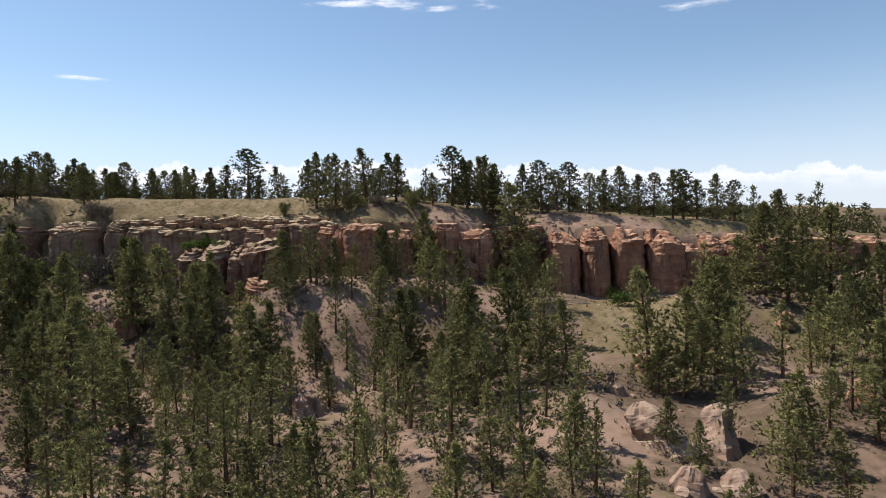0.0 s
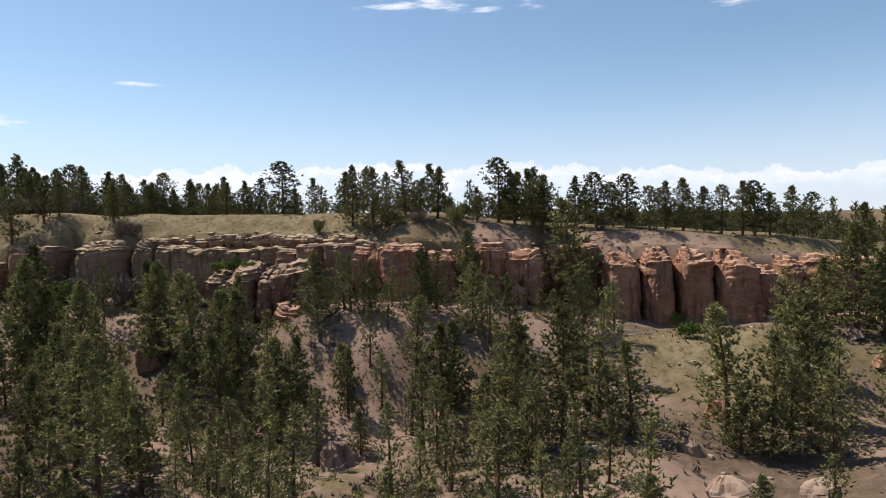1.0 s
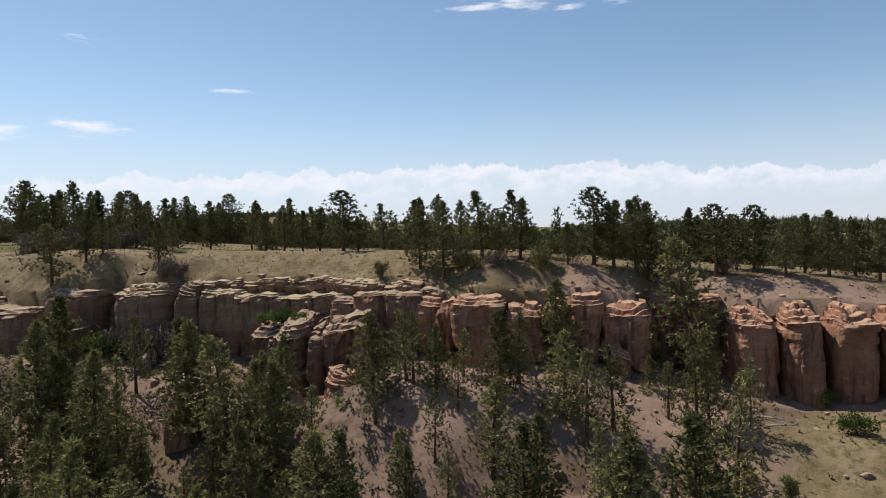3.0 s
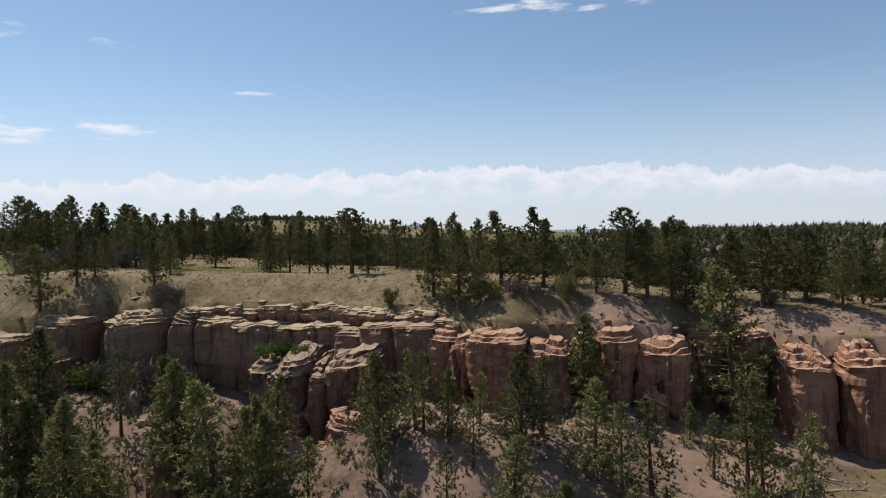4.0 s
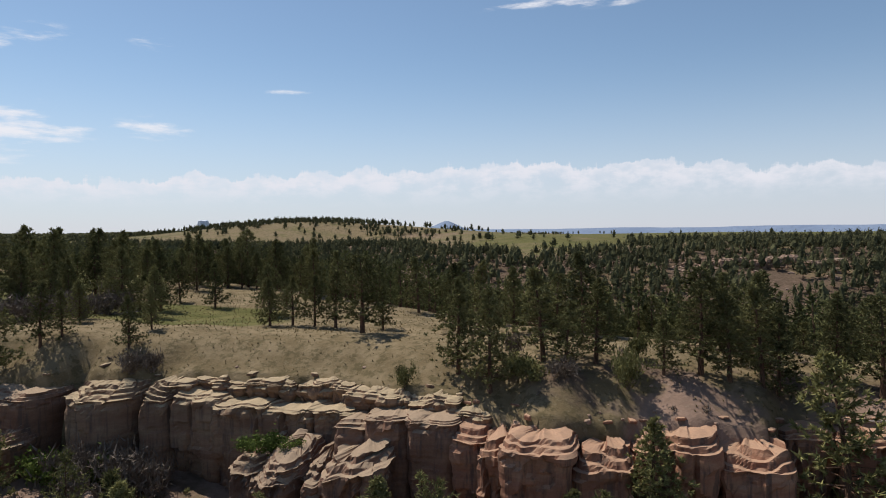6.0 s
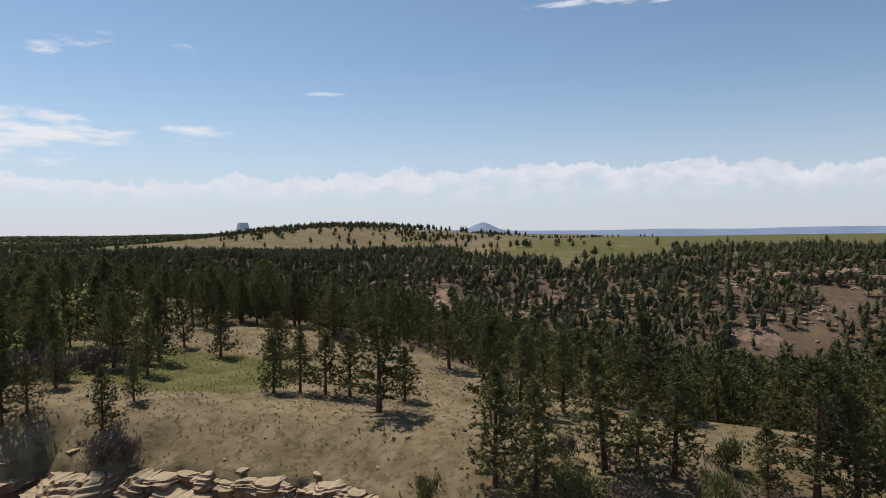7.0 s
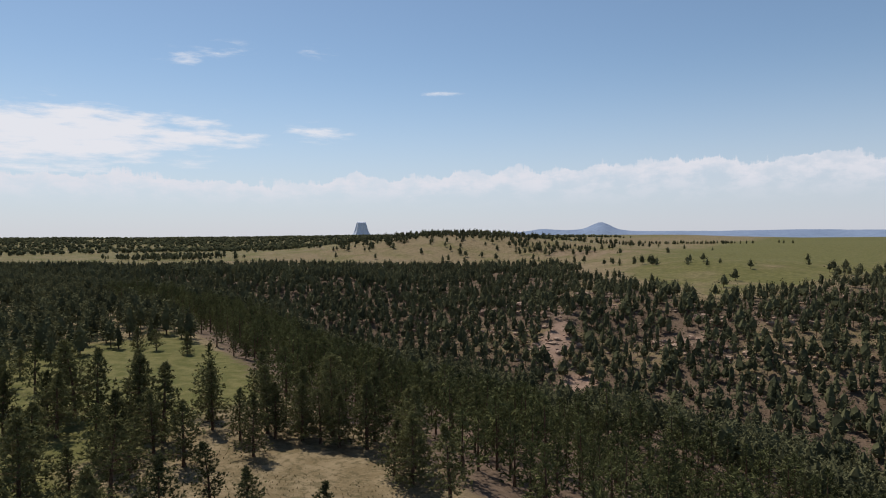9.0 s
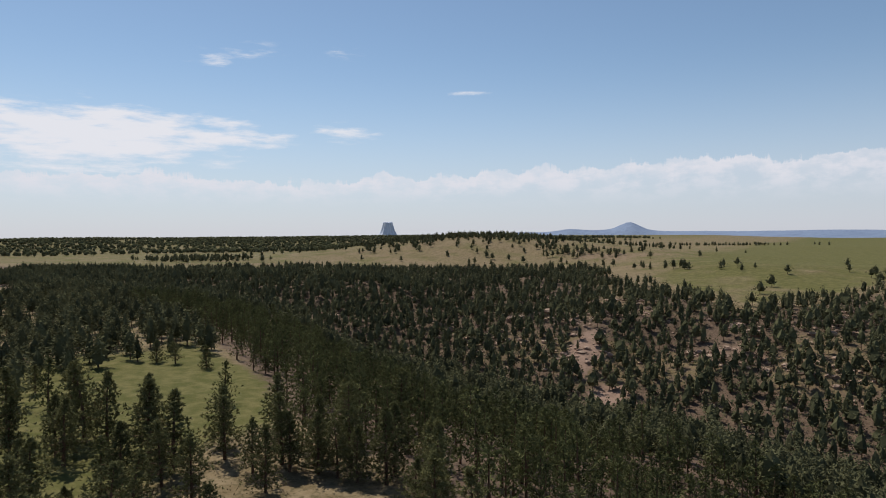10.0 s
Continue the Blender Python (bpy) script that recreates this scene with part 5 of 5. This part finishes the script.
rock_field("rock_outcrop", spread(-420, 130, 360, 600, 3.2, outcrops, rng), (0.8, 3.0), "pale broken sandstone ledges among the far pines", 92, ROCK_GREY)
rock_field("talus", spread(-90, 90, 48, 114, 2.2, lambda a, b: 0.22 * ease(2, 6, rim(a) - b) * ease(0.45, 0.65, lattice(a, b, 9, 93)), rng), (0.25, 1.0), "broken sandstone talus on the canyon slope", 94, ROCK_GREY)
rock_field("rim_stones", spread(-110, 90, 112, 132, 1.5, lambda a, b: 0.3 * ease(0, 2, b - brow(a)) * ease(11, 4, b - brow(a)) * (0.25 + 0.75 * ease(-22, -8, a)), rng), (0.12, 0.45), "loose flat stones strewn behind the rim", 95, ROCK_GREY)


far_cliff = tagged(new("far_cliff"), "low pinkish sandstone ledge across the valley", "cliff", kind="structure")
for i, (x, w) in enumerate([(50, 7), (57.5, 8), (66, 9), (75, 8.5), (84, 9), (94, 10), (105, 11), (-66, 7), (-58, 8), (-172, 8), (-163, 9), (-182, 10)]):
    yf = 458 + 4 * math.sin(i * 2.1)
    rock(x - w / 2, x + w / 2, yf, float(land(x, yf + 3)) + (4.6 if x > 0 else 2.6), float(land(x, yf)) - 0.8, ROCK_GREY, 240 + i, (1.6, 1.2), deep=6.0, parent=far_cliff, step=0.5)


# ---------------------------------------------------------------- shrubs, dead wood, grass
def shrub_arrays(seed, leaves=900, size=0.13, spiky=0.0, stems=14):
    """A rounded bush 2 m wide and 1.2 m high: forked stems and many small leaves."""
    gen = np.random.default_rng(seed)
    lobes = gen.normal(0, 0.4, (9, 3)) * (1, 1, 0.35) + (0, 0, 0.62)
    c = lobes[gen.integers(0, 9, leaves)] + gen.normal(0, 0.24, (leaves, 3)) * (1, 1, 0.8)
    c[:, 2] = np.abs(c[:, 2])
    d = gen.normal(0, 1, (leaves, 3)) + (0, 0, 0.3 + spiky)
    d /= np.linalg.norm(d, axis=1)[:, None]
    q = np.cross(d, gen.normal(0, 1, (leaves, 3)))
    q /= np.linalg.norm(q, axis=1)[:, None]
    s = (size * gen.uniform(0.6, 1.4, leaves))[:, None]
    crown = np.stack([c - q * s * (0.45 - 0.3 * spiky), c + q * s * (0.45 - 0.3 * spiky), c + d * s * (1.2 + spiky)], 1).reshape(-1, 3)
    tv, tf = [], []
    for _ in range(stems):
        end = lobes[int(gen.integers(0, 9))] + gen.normal(0, 0.25, 3)
        mid = end * 0.5 + gen.normal(0, 0.07, 3)
        pts = [np.array((0, 0, -0.1)) + gen.normal(0, 0.08, 3) * (1, 1, 0), mid, end]
        for p, q2, r in ((pts[0], pts[1], 0.028), (pts[1], pts[2], 0.016)):
            k = len(tv)
            for e, rr in ((p, r), (q2, r * 0.6)):
                tv += [e + np.array((rr, 0, 0)), e + np.array((-rr * 0.5, rr * 0.87, 0)), e + np.array((-rr * 0.5, -rr * 0.87, 0))]
            for j in range(3):
                j2 = (j + 1) % 3
                tf += [(k + j, k + j2, k + 3 + j2), (k + j, k + 3 + j2, k + 3 + j)]
    return (np.array(tv), np.array(tf)), (crown, np.arange(len(crown)).reshape(-1, 3))


BUSHES = {}
for kind, mat, leaves, size, spiky, stems in (("green", SHRUB, 1100, 0.13, 0.0, 14), ("dry", TWIGS, 700, 0.16, 0.9, 40), ("juniper", NEEDLES, 1300, 0.12, 0.4, 12)):
    BUSHES[kind] = []
    for i in range(3):
        (tv, tf), (cv, cf) = shrub_arrays(500 + i + len(kind), leaves, size, spiky, stems)
        BUSHES[kind].append((mesh_of("stem", tv, tf, [TWIGS]), mesh_of("foliage", cv, cf, [mat])))
BUSH_LABEL = {"green": "bright green leafy shrub on bare ground", "dry": "leafless grey-brown brush beside the rocks", "juniper": "low rounded juniper bush on the mesa"}


def bush(x, y, wide, tall, kind="green", seed=0, z=None):
    ob = new("shrub")
    ob.matrix_basis = pose(x, y, (float(land(x, y)) if z is None else z) - 0.05, 0, 0, 137.0 * seed) @ Matrix.Diagonal((wide / 2, wide / 2, tall / 1.2, 1))
    stems, foliage = BUSHES[kind][seed % 3]
    part("stem", stems, ob)
    part("foliage", foliage, ob)
    return tagged(ob, BUSH_LABEL[kind], "shrub", kind + " shrubs")


bush(27.3, 102.5, 3.2, 2.2, "green", 0)
bush(27.6, 112.7, 3.3, 2.0, "green", 1)
bush(9.3, 118.8, 1.7, 2.4, "green", 2)
bush(-28.1, 119.1, 2.1, 2.4, "juniper", 3)
bush(-5.4, 121.4, 3.2, 3.9, "juniper", 4)
bush(-39.2, 119.7, 1.6, 1.3, "juniper", 5)
bush(-48.9, 119.1, 1.4, 0.9, "dry", 6)
bush(-55.1, 112.6, 1.9, 2.1, "dry", 7)
bush(-59.4, 112.1, 4.1, 3.2, "dry", 8)
bush(-59, 119.1, 4.1, 3.3, "dry", 9)
bush(-54, 113.4, 2.4, 1.7, "dry", 10)
bush(-83.5, 139, 5.0, 3.7, "dry", 11)
bush(-86.7, 140.2, 3.3, 2.7, "dry", 12)
bush(-86.9, 134.4, 6.5, 3.7, "dry", 13)
bush(-89.8, 130.4, 6.4, 3.2, "dry", 14)
bush(-93.8, 128.9, 6.5, 3.9, "dry", 15)
bush(-81.8, 132.2, 4.1, 3.1, "dry", 16)
bush(-61.7, 112.4, 3.3, 2.5, "dry", 17)
bush(-60.9, 111.4, 6.6, 4.4, "dry", 18)
bush(-63.2, 110.4, 5.7, 4.2, "dry", 19)
bush(-56.2, 111.2, 4.6, 3.7, "dry", 20)
bush(-65.4, 110.9, 4.8, 2.9, "green", 21)
bush(-59.1, 107.6, 3.7, 3.3, "dry", 22)
bush(-57.6, 111.6, 6.6, 4.4, "dry", 23)
bush(-54.6, 111.7, 5.4, 4.3, "dry", 24)
bush(-60.2, 110.9, 4.9, 3.3, "green", 25)
bush(-67.5, 110.6, 5.2, 3.5, "green", 26)
bush(-17, 121.9, 2.6, 2.1, "juniper", 27)
bush(2.2, 115.6, 2.0, 2.0, "dry", 28)
bush(-11.8, 120.1, 2.8, 1.8, "dry", 29)
bush(-6.9, 114.3, 2.6, 1.7, "dry", 30)
bush(-18.5, 115.3, 1.6, 1.1, "dry", 31)
bush(19.9, 127.1, 3.1, 2.0, "dry", 32)
bush(-24, 116.8, 1.5, 0.8, "dry", 33)
bush(25.6, 131.7, 3.3, 3.3, "juniper", 34)
bush(-15.2, 119.7, 4.1, 2.5, "juniper", 35)
bush(-62.3, 119.1, 3.3, 2.6, "dry", 36)
bush(-60.6, 120.7, 2.6, 2.2, "dry", 37)
bush(-87.9, 131.5, 5.3, 3.5, "dry", 38)
bush(-87, 136.7, 4.5, 2.3, "dry", 39)
bush(-63.1, 165.9, 1.1, 1.9, "juniper", 40)
bush(-61.2, 165.6, 1.1, 1.9, "juniper", 41)
bush(-58.7, 165.8, 0.9, 1.7, "juniper", 42)
bush(-57, 168.1, 0.9, 1.4, "juniper", 43)
bush(-64, 169.7, 1.0, 1.5, "juniper", 44)
bush(-49.2, 170.7, 1.1, 1.4, "juniper", 45)
bush(-17.6, 125.3, 2.1, 2.6, "dry", 46)
bush(-4.3, 127.6, 2.7, 2.7, "juniper", 47)
bush(-42.5, 112.6, 3.0, 1.6, "green", 0, 28.3)
bush(-40.2, 112.4, 3.2, 2.0, "green", 1, 28.3)
bush(-38.2, 112.8, 2.6, 1.5, "green", 2, 28.3)


def log(x, y, length, turn, seed, tilt=0.0, limbs=6):
    """A fallen bleached trunk with broken limbs."""
    gen = np.random.default_rng(seed)
    v, f = [], []

    def tube(p0, p1, a, b, n=7):
        nonlocal v, f
        p0, p1 = np.array(p0, float), np.array(p1, float)
        w = (p1 - p0) / np.linalg.norm(p1 - p0)
        u = np.cross(w, (0.31, 0.2, 0.93))
        u /= np.linalg.norm(u)
        q = np.cross(w, u)
        k = len(v)
        for p, r in ((p0, a), (p1, b)):
            for j in range(n):
                g = 2 * math.pi * j / n
                v.append(p + r * (math.cos(g) * u + math.sin(g) * q))
        for j in range(n):
            j2 = (j + 1) % n
            f.extend([(k + j, k + j2, k + n + j2), (k + j, k + n + j2, k + n + j)])
    bend = gen.normal(0, 0.12, 2)
    pts = [(length * t, bend[0] * math.sin(3 * t), 0.12 + 0.1 * math.sin(2.5 * t)) for t in np.linspace(0, 1, 6)]
    for i in range(5):
        tube(pts[i], pts[i + 1], 0.16 * (1 - 0.14 * i), 0.16 * (1 - 0.14 * (i + 1)))
    ob = new("fallen_log")
    part("trunk", mesh_of("trunk", v, f, [DEADWOOD]), ob)
    for _ in range(limbs):
        t = gen.uniform(0.3, 0.95)
        p = np.array((length * t, 0, 0.15))
        v, f = [], []
        tube(p, p + gen.normal(0, 1, 3) * (0.5, 0.7, 0.15) + (0.3, 0, 0.45), 0.05, 0.015, 4)
        part("branch", mesh_of("branch", v, f, [DEADWOOD]), ob)
    ob.matrix_basis = pose(x, y, float(land(x, y)) - 0.05, 0, tilt, turn)
    return tagged(ob, "bleached fallen pine log with broken limbs", "log", "fallen logs")


def brush(name, places, label, seed, mat, size):
    """Low brush as one mesh: small ragged mounds of twigs and leaves."""
    gen = np.random.default_rng(seed)
    kinds = []
    for i in range(4):
        _, (v, _f) = shrub_arrays(seed + i, 46, 0.42, 0.5, 1)
        kinds.append(v)
    vs = []
    for px, py, pz in zip(*places, land(np.array(places[0]), np.array(places[1]))):
        k = gen.uniform(*size)
        g = gen.uniform(0, 6.28)
        m = np.array(((math.cos(g) * k, -math.sin(g) * k, 0), (math.sin(g) * k, math.cos(g) * k, 0), (0, 0, k * gen.uniform(0.6, 1.1))))
        vs.append(kinds[int(gen.integers(0, 4))] @ m.T + np.array((px, py, pz - 0.1)))
    v = np.concatenate(vs)
    return tagged(new(name, mesh_of(name, v, np.arange(len(v)).reshape(-1, 3), [mat])), label, "brush", kind="stuff")


def under_wood(x, y):
    return ease(2, 5, rim(x) - y) * np.clip(ease(0.35, 0.65, lattice(x, y, 8, 87)) + 0.7 * ease(-44, -52, x) * ease(97, 102, y), 0, 1) * (1 - np.clip(bell(x, y, 29, 98, 8, 15, 10) + bell(x, y, 56, 94, 14, 7), 0, 1))


brush("canyon_brush", spread(-85, 80, 50, 114, 2.1, lambda a, b: 0.9 * under_wood(a, b), rng), "grey-brown leafless brush among the canyon pines", 810, TWIGS, (0.3, 0.85))
brush("canyon_undergrowth", spread(-85, 80, 50, 114, 3.2, lambda a, b: 0.75 * under_wood(a, b), rng), "olive green undergrowth among the canyon pines", 820, NEEDLES, (0.3, 0.8))
brush("mesa_brush", spread(-110, 70, 114, 150, 2.4, lambda a, b: ease(0, 2, b - brow(a)) * ease(0.5, 0.7, lattice(a, b, 6, 88)) * (0.35 * ease(-22, -10, a) + 0.5 * ease(-58, -70, a) * ease(16, 6, b - brow(a))), rng), "low dry brush behind the cliff rim", 830, TWIGS, (0.2, 0.6))

log(7.9, 73.8, 4.0, 60, 700)
log(8.9, 76.9, 4.0, 100, 701)
log(6.5, 75.4, 3.5, 40, 702)
log(7.2, 73.1, 3.0, 150, 703)
log(9.3, 75.1, 3.0, 20, 704)
log(-9.3, 113.9, 5.0, -40, 705)
log(-7.8, 114.7, 4.0, -30, 706)
log(-5.1, 116.8, 5.0, -60, 707)
log(-6.0, 114.4, 4.0, 20, 708)
log(-3.9, 117.8, 4.0, -75, 709)
log(-84.0, 139.0, 4.0, 30, 710)
log(-82.6, 140.2, 4.0, 80, 711)
log(-86.5, 140.7, 3.0, -20, 712)
log(15.9, 123.2, 4.0, 10, 713)
log(18.5, 103.0, 4.0, 15, 714)
log(18.5, 105.7, 3.0, -30, 715)
log(17.1, 101.7, 4.0, 15, 716)
log(-2.3, 101.2, 4.0, -10, 717)
log(3.9, 96.8, 3.0, 30, 718)


def grass(name, places, label, seed, mat, height, blades=5):
    """Tufts of grass as one mesh."""
    gen = np.random.default_rng(seed)
    x, y = np.asarray(places[0]), np.asarray(places[1])
    z = land(x, y)
    n = len(x)
    c = np.repeat(np.stack([x, y, z - 0.03], 1), blades, 0)
    h = np.repeat(gen.uniform(*height, n), blades)
    g = gen.uniform(0, 2 * np.pi, n * blades)
    out = np.stack([np.cos(g), np.sin(g), 0 * g], 1)
    side = np.stack([-np.sin(g), np.cos(g), 0 * g], 1)
    foot = c + out * (0.25 * h * gen.uniform(0, 1, n * blades))[:, None]
    tip = foot + out * (0.45 * h)[:, None] + np.stack([0 * h, 0 * h, h * gen.uniform(0.7, 1.2, n * blades)], 1)
    w = (0.22 * h)[:, None]
    v = np.stack([foot - side * w, foot + side * w, tip], 1).reshape(-1, 3)
    return tagged(new(name, mesh_of(name, v, np.arange(len(v)).reshape(-1, 3), [mat])), label, "grass", kind="stuff")


grass("mesa_grass", spread(-115, 75, 118, 176, 0.75, lambda a, b: ease(0, 1.5, b - brow(a)) * ease(-4, 4, mesa_edge(a) - b) * (0.2 + 0.6 * lattice(a, b, 6, 96)), rng), "dry tufted grass on the mesa meadow", 97, STRAW, (0.10, 0.28))
grass("canyon_grass", spread(-75, 75, 55, 116, 1.1, lambda a, b: ease(1, 4, rim(a) - b) * 0.5 * lattice(a, b, 7, 98), rng), "dry grass tufts on the canyon slope", 99, STRAW, (0.2, 0.55))
